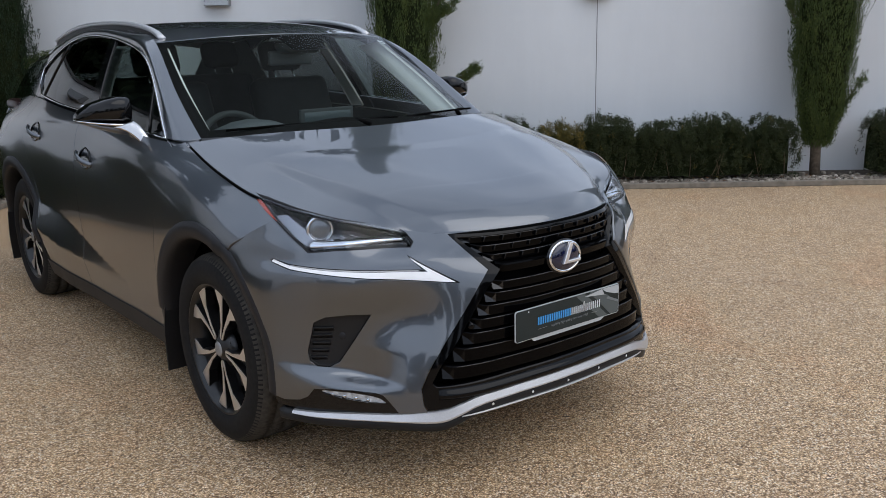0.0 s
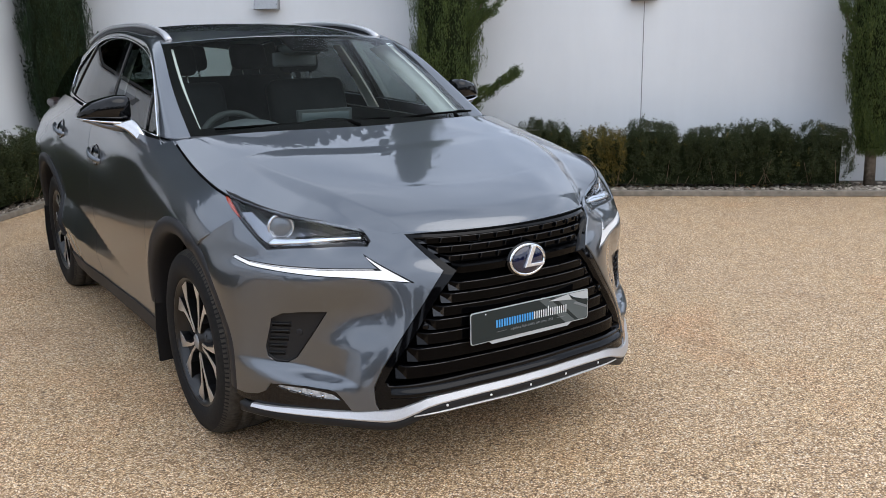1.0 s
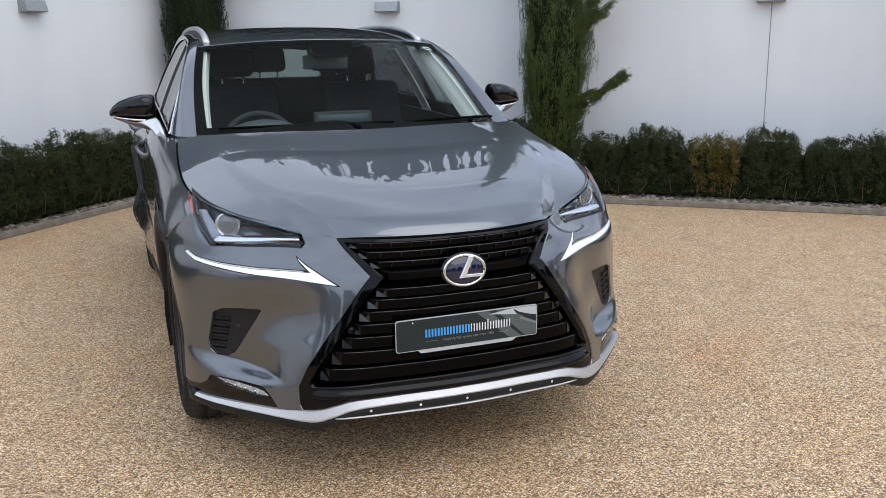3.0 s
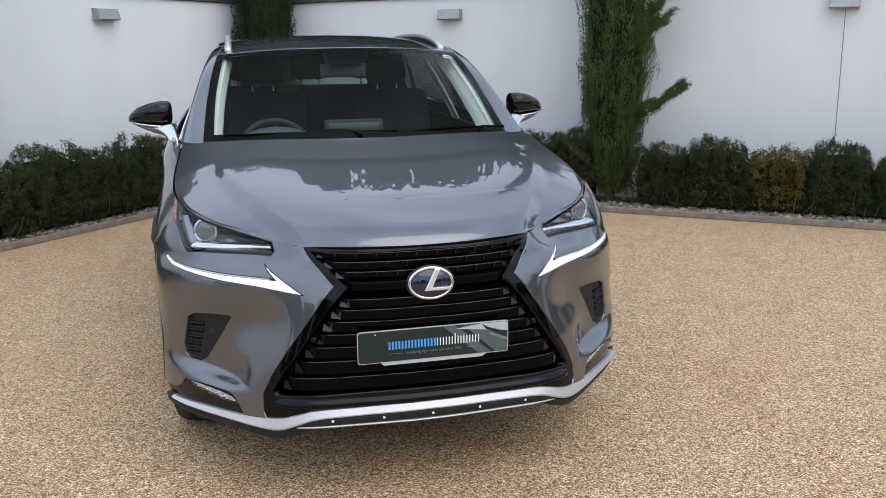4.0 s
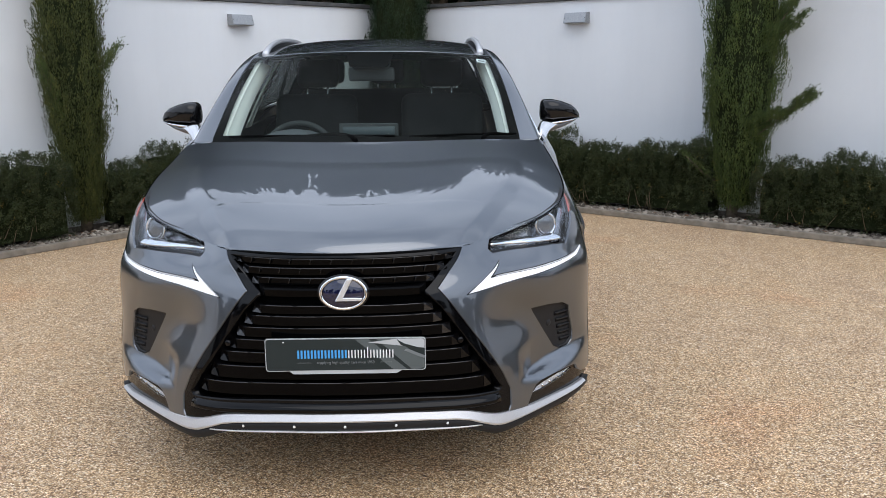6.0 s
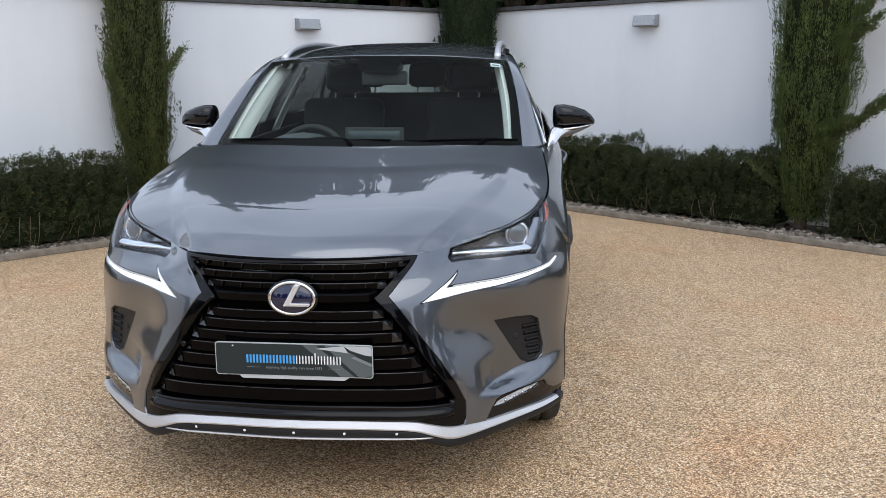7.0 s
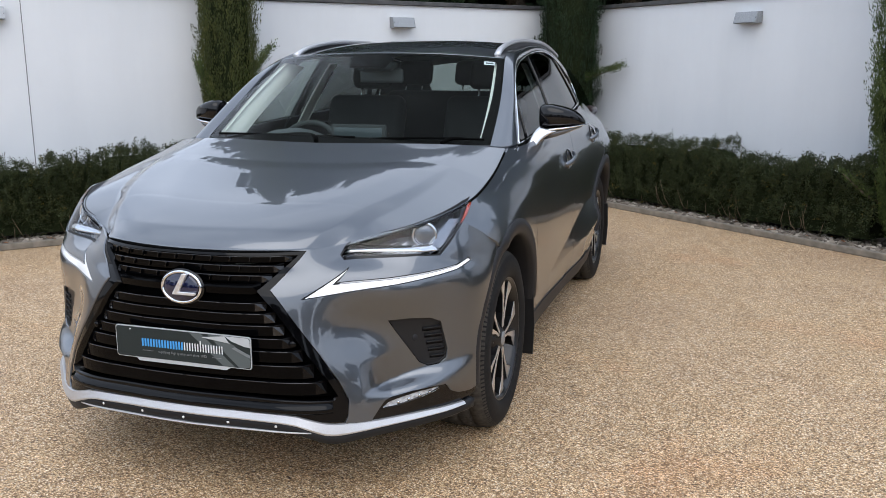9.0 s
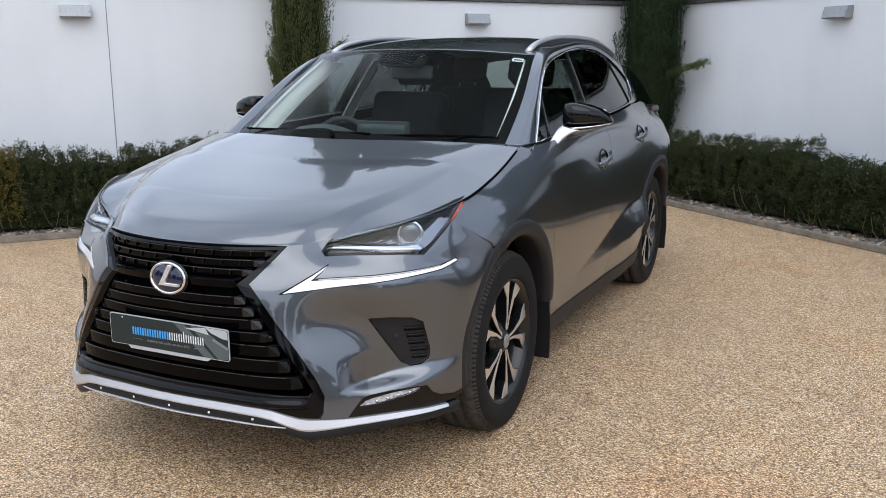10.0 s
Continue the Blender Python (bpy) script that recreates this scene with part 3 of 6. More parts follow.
    for xx in xs:
        o = int(np.abs(xx - mids).argmin())
        e = min(1.0, (L / 2 - abs(xx)) / .24) ** .5
        s_ = (1 - min(1, abs(xx - mids[o]) / .27) ** 4) ** .5 * .24 + .76
        hh, dd = (top - .10) * tall[o] * (.83 + .17 * e) * (.80 + .20 * (s_ - .76) / .24), .175 * deep[o] * s_ * (.5 + .5 * e)
        for g in np.linspace(0, math.pi, 9):
            vv.append((xx, -dd * float(sq(np.array(math.cos(g)))), .09 + (hh - .09) * float(sq(np.array(math.sin(g))))))
    # Dark shell for the hedge's inner shade; it stops see-through.
    part("shade_core", (vv, grid_faces(n, 9) + [tuple(range(9)), tuple(range((n - 1) * 9, n * 9))[::-1]]), shade_core_mat(), t)
    stems = []
    for _ in range(int(L * 9)):
        x0, y0 = r.uniform(-L / 2 + .1, L / 2 - .1), -.27 * r.uniform(.80, 1.06)
        hgt, lean = r.uniform(.10, .36), r.normal(0, .07, 2)
        stems.append(tube([(x0, y0 + .12, .02), (x0 + lean[0] * .5, y0 + .04, hgt * .5), (x0 + lean[0], y0 + lean[1] * .3, hgt)], [.0045, .0035, .0015], 4))
    tagged(part("dry_growth", join(*stems), TWIG, t, "dry brown stems at the foot"), kind="stuff")
    return t


hedge("east", 0.62, 4.36, 0.70, 1.0)
hedge("east", 4.62, 8.34, 0.66, 2.4, bronze=[(5.78, 6.22)], label="clipped mixed hedge with one yellow-bronze shrub")
hedge("east", 9.0, 12.2, 0.68, 3.1)
hedge("west", 0.60, 4.18, 0.70, 4.2)
hedge("west", 4.46, 8.6, 0.72, 5.6, bronze=[(6.0, 6.3)], label="clipped mixed hedge with a few bronzed leaves")


def cypress(pos, height, radius, seed, limbs=(), n=2500, deep=False, bare=.16, leaf=None, label="slender dark green cypress beside the white wall"):
    """A narrow columnar conifer: trunk, upright sprays, and any limbs that stick out."""
    t = thing("cypress", label, "tree", "cypresses along the walls", Matrix.Translation(pos))
    r = np.random.default_rng(seed)
    tr = [(0.02 * math.sin(z * 2 + seed), 0.02 * math.cos(z * 1.7 + seed), z) for z in np.linspace(0.0, height * .9, 14)]
    part("trunk", tube(tr, list(np.linspace(.055, .012, 14)), 8), BARK, t)

    def shape(z):
        q = np.clip(z / height, 0, 1)
        return radius * (0.34 + 0.66 * np.clip((z - bare + .04) / 1.0, 0, 1) ** 0.75) * np.clip((1 - q) / 0.55, 0, 1) ** 0.6

    z = bare - .04 + (height - bare) * r.random(n) ** 1.35
    a = r.uniform(0, 2 * math.pi, n)
    ridge = 1 + 0.11 * np.sin(a * 6 + z * .8 + seed) + 0.10 * np.sin(a * 11 - z * 1.1 + 2 * seed) + 0.08 * np.sin(z * 7 + a * 3) + 0.06 * np.sin(z * 15 - a * 4)
    rr = .80 * shape(z) * ridge * np.clip(1 - np.abs(r.normal(0, .17, n)), .35, 1.1)
    side = np.stack([np.cos(a), np.sin(a), np.zeros(n)], 1)
    foot_c = side * rr[:, None] + np.stack([np.zeros(n), np.zeros(n), z], 1)
    axis = unit(side * .17 + np.array([0, 0, 1.0]) + r.normal(0, .10, (n, 3)))
    m = 56
    q = r.random((n, m)) ** .85
    long = r.uniform(.13, .29, n)
    fat = (.028 * (1 - q) ** .6 + .004) * r.uniform(.75, 1.25, (n, 1))
    w = unit(np.cross(axis[:, None], r.normal(0, 1, (n, m, 3))))
    c = (foot_c[:, None] + axis[:, None] * (long[:, None] * q)[..., None] + w * fat[..., None]).reshape(-1, 3)
    up = unit((axis[:, None] * 1.0 + w * .22 + r.normal(0, .11, (n, m, 3))).reshape(-1, 3))
    ax = unit(np.cross(up, r.normal(0, 1, (n * m, 3))))
    h = r.uniform(.015, .031, n * m)
    vs = quads(c, ax, up, h * r.uniform(.22, .32, n * m), h)[0]
    leaf_mesh("crown", vs, np.arange(len(vs)).reshape(-1, 4), CYPRESS_SHADED if deep else leaf or CYPRESS, t)
    zs = np.linspace(bare + .06, height * .93, 16)
    vv = [(.68 * float(shape(np.array(zz))) * math.cos(q) * (1 + .1 * math.sin(5 * q + zz)), .68 * float(shape(np.array(zz))) * math.sin(q), zz) for zz in zs for q in np.linspace(0, 2 * math.pi, 13)[:-1]]
    # Dark core painted as the shade within the crown.
    part("shade_core", (vv, grid_faces(16, 12, True)), shade_core_mat(), t)
    for foot, tip, spread, cnt in limbs:
        cnt = cnt * 3
        foot, tip = np.array(foot, float), np.array(tip, float)
        path = [foot, foot * .5 + tip * .5 - np.array([0, 0, .03]), tip]
        limb = part("limb", tube(path, [.014, .009, .003], 5), BARK, t)
        knots = r.uniform(.05, 1.0, 26)
        mids_ = foot + (tip - foot) * knots[:, None] + r.normal(0, .75, (26, 3)) * (spread * (1.25 - knots))[:, None]
        pick = r.integers(0, 26, cnt)
        q = r.random(cnt)
        cc = mids_[pick] + r.normal(0, .016, (cnt, 3)) + unit(tip - foot) * ((q - .4) * .11)[:, None]
        d = unit((tip - foot)[None] + np.array([0, 0, .12]) + r.normal(0, .22, (cnt, 3)))
        ax = unit(np.cross(d, r.normal(0, 1, (cnt, 3))))
        h = r.uniform(.014, .030, cnt)
        vs, fs = quads(cc, ax, d, h * r.uniform(.28, .42, cnt), h)
        leaf_mesh("limb_sprays", vs, fs, CYPRESS, limb)
    return t


p = place("east", 4.45, 0.42)
east = lambda s, o, z: tuple(AR * s - NR * o + Vector((0, 0, z)))
cypress(p, 4.6, .37, 11, [(east(.12, .10, .88), east(.70, .30, 1.17), .065, 2100), (east(.15, .05, 1.5), east(.64, .12, 2.3), .075, 2600), (east(.12, .1, 1.55), east(.55, .12, 1.82), .05, 1000), (east(-.1, .05, .35), east(-.36, .30, .62), .03, 220), (east(.05, .1, .75), east(.42, .2, .98), .06, 700)])
p = place("east", 8.55, 0.42)
cypress(p, 4.2, .36, 23, bare=.36, limbs=[(east(-.1, .0, 1.3), east(-.42, .05, 1.75), .05, 700), (east(.1, .05, .6), east(.34, .1, 1.0), .05, 600)])
p = place("west", 4.30, 0.36)
west = lambda s, o, z: tuple(-AL * s - NL * o + Vector((0, 0, z)))
cypress(p, 4.4, .285, 37, leaf=CYPRESS_OLIVE, limbs=[(west(-.1, .05, 1.0), west(-.34, .08, 1.55), .035, 700), (west(.1, .1, 1.35), west(.38, .1, 1.62), .04, 500)])
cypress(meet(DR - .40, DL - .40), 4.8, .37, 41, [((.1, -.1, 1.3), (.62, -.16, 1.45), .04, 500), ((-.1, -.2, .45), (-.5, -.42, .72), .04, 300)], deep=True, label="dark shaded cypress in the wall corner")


def pebbles(wall, a0, a1, n, seed):
    """Loose pale stones along the front of a bed."""
    r = np.random.default_rng(seed)
    width = (DR - KR if wall == "east" else DL - KL) - .05
    ico = bmesh.new()
    bmesh.ops.create_icosphere(ico, subdivisions=1, radius=1.0)
    base = np.array([v.co[:] for v in ico.verts])
    tri_ = np.array([[v.index for v in f.verts] for f in ico.faces])
    ico.free()
    s = r.uniform(a0, a1, n)
    o = width - np.abs(r.normal(0, .16, n))
    o = np.where(o < .12, r.uniform(.1, width, n), o)
    size = r.uniform(.012, .030, n)
    sc = np.stack([size * r.uniform(.8, 1.4, n), size * r.uniform(.7, 1.1, n), size * r.uniform(.5, .8, n)], 1)
    ang = r.uniform(0, 2 * math.pi, n)
    v = base[None] * sc[:, None] * (1 + r.normal(0, .12, (n, len(base), 1)))
    ca, sa = np.cos(ang)[:, None], np.sin(ang)[:, None]
    v = np.stack([v[..., 0] * ca - v[..., 1] * sa, v[..., 0] * sa + v[..., 1] * ca, v[..., 2]], -1)
    ax, nn = (AR, NR) if wall == "east" else (AL, NL)
    pos = np.array(CORNER)[None] + s[:, None] * np.array(ax) - o[:, None] * np.array(nn)
    pos[:, 2] = .031 + sc[:, 2] * .7 + .008 * r.random(n)
    v = (v + pos[:, None]).reshape(-1, 3)
    f = (tri_[None] + (np.arange(n) * len(base))[:, None, None]).reshape(-1, 3)
    ob = leaf_mesh("bed_pebbles", v, f, PEBBLE, None)
    return tagged(ob, "pale grey rounded pebbles in the planting bed", "pebbles", kind="stuff")


pebbles("east", .5, 11.5, 5200, 3)
pebbles("west", .5, 9.0, 4400, 4)


def leaf_litter(wall, n, seed):
    r = np.random.default_rng(seed)
    ax, nn = (AR, NR) if wall == "east" else (AL, NL)
    s, o = r.uniform(.8, 9, n), r.uniform(.45, .72, n)
    c = np.array(CORNER)[None] + s[:, None] * np.array(ax) - o[:, None] * np.array(nn)
    c[:, 2] = .062
    up = unit(r.normal(0, 1, (n, 3)) * np.array([1, 1, .15]))
    axv = unit(np.cross(up, np.array([0, 0, 1.0]) + r.normal(0, .2, (n, 3))))
    h = r.uniform(.025, .05, n)
    vs, fs = quads(c, axv, up, h * .6, h)
    ob = leaf_mesh("fallen_leaves", vs, fs, mat("dry_leaf_brown" + wall, (.20, .085, .035), .8), None)
    return tagged(ob, "dry brown fallen leaves on the pebbles", "leaves", kind="stuff")


leaf_litter("east", 130, 5)
leaf_litter("west", 80, 6)


def far_tree(pos, height, spread, seed, low=.20):
    """A broad dark tree beyond the wall: trunk, limbs, and a crown of leaf clumps with gaps."""
    r = np.random.default_rng(seed)
    t = thing("tree", "tall dark green tree standing beyond the wall", "tree", "trees beyond the walls", Matrix.Translation(pos))
    part("trunk", tube([(0, 0, 0), (.1, .05, height * .3), (0, .1, height * .7)], [.2, .15, .05], 8), BARK, t)
    cl = []
    for k in range(40):
        a = r.uniform(0, 2 * math.pi)
        z = height * r.uniform(low, 1.0)
        d = spread * r.uniform(.2, 1) * (1.15 - z / height * .55)
        cl.append((d * math.cos(a), d * math.sin(a), z, spread * r.uniform(.22, .42)))
    for x, y, z, _ in cl[:6]:
        part("limb", tube([(0, .05, z * .55), (x * .5, y * .5, z * .8), (x, y, z)], [.07, .045, .015], 5), BARK, t)
    n = 180
    C = np.concatenate([np.array([x, y, z]) + unit(r.normal(0, 1, (n, 3))) * (q * r.random((n, 1)) ** .4) * np.array([1, 1, .8]) for x, y, z, q in cl])
    m = len(C)
    up = unit(r.normal(0, 1, (m, 3)) + np.array([0, 0, .3]))
    ax = unit(np.cross(up, r.normal(0, 1, (m, 3))))
    h = r.uniform(.14, .32, m)
    vs, fs = quads(C, ax, up, h * .7, h)
    leaf_mesh("crown", vs, fs, CYPRESS_SHADED, t)
    return t


for k, (w, s, o, h) in enumerate((("east", -.6, -3.4, 7.0), ("east", .5, -3.0, 6.4), ("east", 1.5, -3.2, 6.0), ("east", 2.4, -3.2, 5.4), ("east", 1.0, -4.6, 7.0), ("east", 2.0, -4.4, 6.3),
                                  ("west", .6, -3.2, 6.4), ("west", 1.6, -3.1, 6.0), ("west", 2.5, -3.2, 5.4), ("west", 1.1, -4.6, 7.0), ("west", 2.1, -4.5, 6.3), ("west", 0.0, -4.4, 7.6))):
    far_tree(place(w, s, o), h, 1.75 if h > 4 else 1.35, 60 + k)
for k, (x, y, h) in enumerate(((-1.5, 10.2, 6.8), (-.45, 9.8, 6.8), (.6, 10.0, 6.9), (1.6, 10.4, 6.8), (-.9, 11.6, 7.9), (.2, 11.8, 8.0), (1.2, 11.7, 7.9))):
    far_tree(Vector((x, y, 0)), h, 1.6, 120 + k)
# Unseen crowns over the corner, added to shade the walls and the car's rear.
for k, (x, y) in enumerate(((-1.2, 8.75), (-.4, 8.4), (.4, 8.45), (1.1, 8.75))):
    far_tree(Vector((x, y, 0)), 5.0, 2.2, 140 + k, .60)
# Unseen low treeline added to darken the horizon in the bumper's reflections.
for k in range(15):
    a = radians(-84 + 12 * k)
    far_tree(Vector((17.5 * math.sin(a), -1.5 - 16.5 * math.cos(a), 0)), 2.5 + 1.0 * abs(math.sin(k * 2.1)), 1.7, 90 + k, .10)


# ---- car: the surfaces ----
FZ = [0.25, 0.33, 0.425, 0.46, 0.52, 0.62, 0.72, 0.76, 0.80, 0.84, 0.88, 0.93, 0.98]
FA = [0, 15, 27, 36, 45, 54, 63, 74]
FR = [[1.000, 1.020, 1.060, 1.055, 1.035, 1.024, 1.010, 0.936],
      [0.995, 1.015, 1.055, 1.040, 1.028, 1.033, 1.015, 0.936],
      [0.990, 1.012, 1.045, 1.021, 1.024, 1.032, 1.012, 0.937],
      [0.988, 1.010, 1.040, 1.009, 0.995, 1.022, 1.010, 0.937],
      [0.985, 1.007, 1.028, 0.990, 0.977, 1.009, 1.005, 0.938],
      [0.980, 1.000, 1.003, 0.965, 0.980, 1.006, 1.002, 0.940],
      [0.975, 0.992, 0.985, 0.974, 0.996, 1.005, 0.997, 0.942],
      [0.964, 0.978, 0.974, 0.969, 0.988, 1.000, 0.988, 0.941],
      [0.950, 0.960, 0.955, 0.948, 0.965, 0.985, 0.972, 0.938],
      [0.943, 0.953, 0.932, 0.900, 0.940, 0.973, 0.962, 0.925],
      [0.934, 0.930, 0.902, 0.872, 0.916, 0.953, 0.948, 0.905],
      [0.900, 0.895, 0.860, 0.820, 0.882, 0.920, 0.928, 0.880],
      [0.850, 0.845, 0.810, 0.770, 0.830, 0.870, 0.893, 0.850]]
nose_form = table(FA, FZ, FR)


def front_r(a, z):
    """Reach of the nose from the front axle's middle; below the side vents the swell is gathered into a sharp up-facing blade."""
    a, z = np.asarray(a, float), np.asarray(z, float)
    zl = np.interp(a, [36, 41.5, 46, 50.5, 53.5, 58], [.385, .3945, .404, .412, .419, .427])
    zu = np.interp(a, [36, 39.4, 42.7, 46.2, 49.8, 53, 58], [.396, .404, .417, .437, .450, .456, .461])
    w = np.clip((a - 35) / 6, 0, 1) * np.clip((63 - a) / 7, 0, 1)
    zb, zt = zl - .06, zu + .10
    s0, s1, s2 = (.432 - zb) / .06, .073 / (zu - zl), (zt - .505) / .10
    k = .0045
    sf = lambda t: .5 * (t + np.sqrt(t * t + k * k))
    bent = z + (s0 - 1) * sf(z - zb) + (s1 - s0) * sf(z - zl) + (s2 - s1) * sf(z - zu) + (1 - s2) * sf(z - zt)
    return nose_form(a, z + w * (bent - z))


def front(u, v):
    """The nose: u in degrees round the front axle's middle times 1/57.3, v the height."""
    u = np.asarray(u, float)
    r = front_r(np.degrees(np.abs(u)), v)
    return np.stack([r * np.sin(u), -r * np.cos(u), np.asarray(v, float)], 1)


def deg(*pts):
    return [(radians(a), z) for a, z in pts]


SY = [-0.50, -0.28, 0.0, 0.40, 1.20, 2.0, 2.66, 3.2, 3.6]
SZ = [0.25, 0.40, 0.55, 0.70, 0.83, 0.92, 0.98, 1.05, 1.12, 1.20]
SX = [[0.895, 0.890, 0.890, 0.872, 0.866, 0.866, 0.885, 0.850, 0.740],
      [0.900, 0.902, 0.900, 0.890, 0.886, 0.884, 0.900, 0.860, 0.750],
      [0.885, 0.905, 0.907, 0.902, 0.903, 0.901, 0.905, 0.870, 0.760],
      [0.868, 0.905, 0.915, 0.910, 0.9135, 0.910, 0.913, 0.880, 0.765],
      [0.830, 0.897, 0.915, 0.908, 0.9130, 0.914, 0.920, 0.882, 0.765],
      [0.780, 0.850, 0.893, 0.9035, 0.9085, 0.9155, 0.920, 0.880, 0.760],
      [0.735, 0.805, 0.860, 0.8975, 0.9020, 0.9145, 0.912, 0.852, 0.735],
      [0.670, 0.735, 0.800, 0.880, 0.8900, 0.905, 0.892, 0.818, 0.710],
      [0.600, 0.660, 0.725, 0.826, 0.8640, 0.872, 0.832, 0.750, 0.650],
      [0.520, 0.580, 0.650, 0.740, 0.797, 0.792, 0.745, 0.670, 0.580]]
side_form = table(SY, SZ, SX)
soft = lambda t, w: 0.5 * (t + np.sqrt(t * t + w * w))


def side_x(u, v):
    """Half width of the body side, with the wedge-shaped facet that opens along the foot of the doors towards the rear wheel."""
    u, v = np.asarray(u, float), np.asarray(v, float)
    upper = np.interp(u, [.80, .90, 1.42, 1.60, 1.85, 2.05, 2.30], [.425, .438, .552, .592, .632, .645, .650])
    lower = np.interp(u, [.80, .90, 1.50, 1.78, 1.95, 2.30], [.425, .436, .450, .466, .492, .520])
    lean = np.interp(u, [.80, .92, 1.5, 2.0, 2.2], [0, .23, .27, .44, .44]) * np.interp(u, [2.25, 2.6], [1, 0])
    rise = soft(upper - v, .004) - soft(lower - v, .004)
    return side_form(u, v) + lean * rise - .35 * lean * soft(lower - v, .004) * np.interp(u, [.9, 1.4], [0, 1])


def flank(u, v):
    """The body side below the windows: u along the car, v the height."""
    return np.stack([side_x(u, v), np.asarray(u, float), np.asarray(v, float)], 1)


def cabin_x(y, z):
    y, z = np.asarray(y, float), np.asarray(z, float)
    return 0.805 - 0.40 * (z - 1.15) - 0.25 * (z - 1.15) ** 2 - 0.07 * np.clip((y - 1.9) / 0.9, 0, 2) ** 2


def cabin(u, v):
    return np.stack([cabin_x(u, v), np.asarray(u, float), np.asarray(v, float)], 1)


def line3(ys, xs, zs):
    return [(x, y, z) for x, y, z in zip(xs, ys, zs)]


bonnet_form = net([line3([-.915, -.855, -.68, -.49, -.29, -.09, .10], [0] * 7, [.872, .913, .9704, 1.0131, 1.0567, 1.0991, 1.138]),
            line3([-.893, -.83, -.655, -.465, -.265, -.065, .125], [.2, .205, .23, .255, .28, .30, .32], [.873, .914, .974, 1.0168, 1.0604, 1.1026, 1.141]),
            line3([-.845, -.775, -.60, -.41, -.20, .01, .20], [.335, .365, .45, .52, .57, .60, .61], [.872, .9056, .9636, 1.0122, 1.0598, 1.1026, 1.136]),
            line3([-.812, -.735, -.655, -.535, -.29, .02, .285], [.395, .465, .585, .725, .812, .818, .797], [.871, .881, .910, .949, .992, 1.052, 1.117])])


def hood(u, v):
    """The bonnet: its middle stands a little proud between two creases that fade out towards the screen."""
    u, v = np.asarray(u, float), np.asarray(v, float)
    p = bonnet_form(u, v)
    inner = np.interp(v, [.0, .11, .19, .35, .49, .69, .76], [.88, .84, .79, .725, .725, .745, .765])
    outer = np.interp(v, [.0, .17, .37, .49, .69, .76], [1.04, .95, .82, .81, .785, .765])
    q = np.abs(u)
    steep = .20 * np.clip((v - .02) / .16, 0, 1)
    drop = steep * np.maximum(outer - inner, 0)
    p[:, 2] += .5 * drop - steep * (soft(q - inner, .012) - soft(q - np.maximum(outer, inner), .012))
    return p


screen = net([line3([.14, .47, .80], [0, 0, 0], [1.125, 1.340, 1.528]),
              line3([.20, .53, .845], [.38, .36, .33], [1.125, 1.338, 1.522]),
              line3([.36, .675, .985], [.712, .679, .622], [1.119, 1.316, 1.500])])
roof = net([line3([.80, 1.2, 1.7, 2.2, 2.65, 3.05], [0] * 6, [1.530, 1.583, 1.610, 1.602, 1.565, 1.50]),
            line3([.845, 1.23, 1.7, 2.2, 2.65, 3.05], [.33, .32, .31, .31, .30, .30], [1.524, 1.576, 1.602, 1.594, 1.556, 1.49]),
            line3([.985, 1.32, 1.75, 2.2, 2.65, 3.05], [.615, .575, .56, .553, .545, .54], [1.502, 1.550, 1.576, 1.568, 1.522, 1.45])])
DLO_TOP = curve([(.460, 1.124), (.722, 1.301), (.95, 1.42), (1.349, 1.506), (1.858, 1.545), (2.307, 1.504), (2.741, 1.366)], 48)
dlo3 = cabin(DLO_TOP[:, 0], DLO_TOP[:, 1])
RAIL_EDGE = curve([(.712, .357, 1.121), (.679, .675, 1.318), (.622, .985, 1.503), (.575, 1.32, 1.551), (.56, 1.75, 1.577), (.553, 2.2, 1.569), (.545, 2.65, 1.523)], 48)

car = thing("suv_car", "grey metallic compact SUV parked on gravel", "car")
ARCH_R = 0.505


def arch_line(cy, a0, a1, n, r=ARCH_R, cz=0.355):
    return [(cy - r * math.cos(radians(a)), cz + r * math.sin(radians(a))) for a in np.linspace(a0, a1, n)]


part("bonnet", sheet(hood, -1, 1, 0.0, 1, 161, 71, (0, -.3, 1)), PAINT, car)
# Black tubes along the bonnet's edges, added as the shut-line's shade.
for sd in (1, -1):
    rim = hood(np.full(48, sd * .999), np.linspace(.06, .98, 48)) + np.array([sd * .0035, -.001, -.0055])
    part("bonnet_gap_shade", tube(rim, .0048, 6), BLACK_DEEP, car)
rim = hood(np.linspace(-.97, .97, 60), np.full(60, .002)) + np.array([0, -.004, -.007])
part("bonnet_gap_shade", tube(rim, .0045, 6), BLACK_DEEP, car)
part("roof_panel", sheet(roof, -1, 1, 0, 1, 41, 41, (0, 0, 1)), PAINT, car)
wind = part("windscreen", sheet(screen, -1, 1, 0, 1, 41, 21, (0, -1, 1), 0), GLASS, car)

LAMP = deg((33.6, .837), (42, .838), (48.5, .839), (53.2, .834), (54.5, .850), (56.3, .867), (61.2, .919), (66.2, .957), (71.0, .990), (65, .985), (60.7, .973), (57.5, .961), (52.3, .944), (48, .930), (42.5, .912), (38, .895), (36.2, .888), (34.6, .871), (33.2, .848))
VENT = deg((41.6, .622), (46, .624), (50.2, .618), (52.4, .60), (53.8, .50), (53.4, .468), (52, .452), (49.7, .448), (48, .462))
DRL = deg((24.4, .7225), (34.2, .8125), (31.2, .7685), (42, .773), (50, .781), (57, .790), (61.2, .803), (61.8, .794), (57, .775), (50, .763), (42, .748), (34, .736))
arch_front = [(math.atan2(.905, -y), z) for y, z in arch_line(0, -2, 67, 15)]
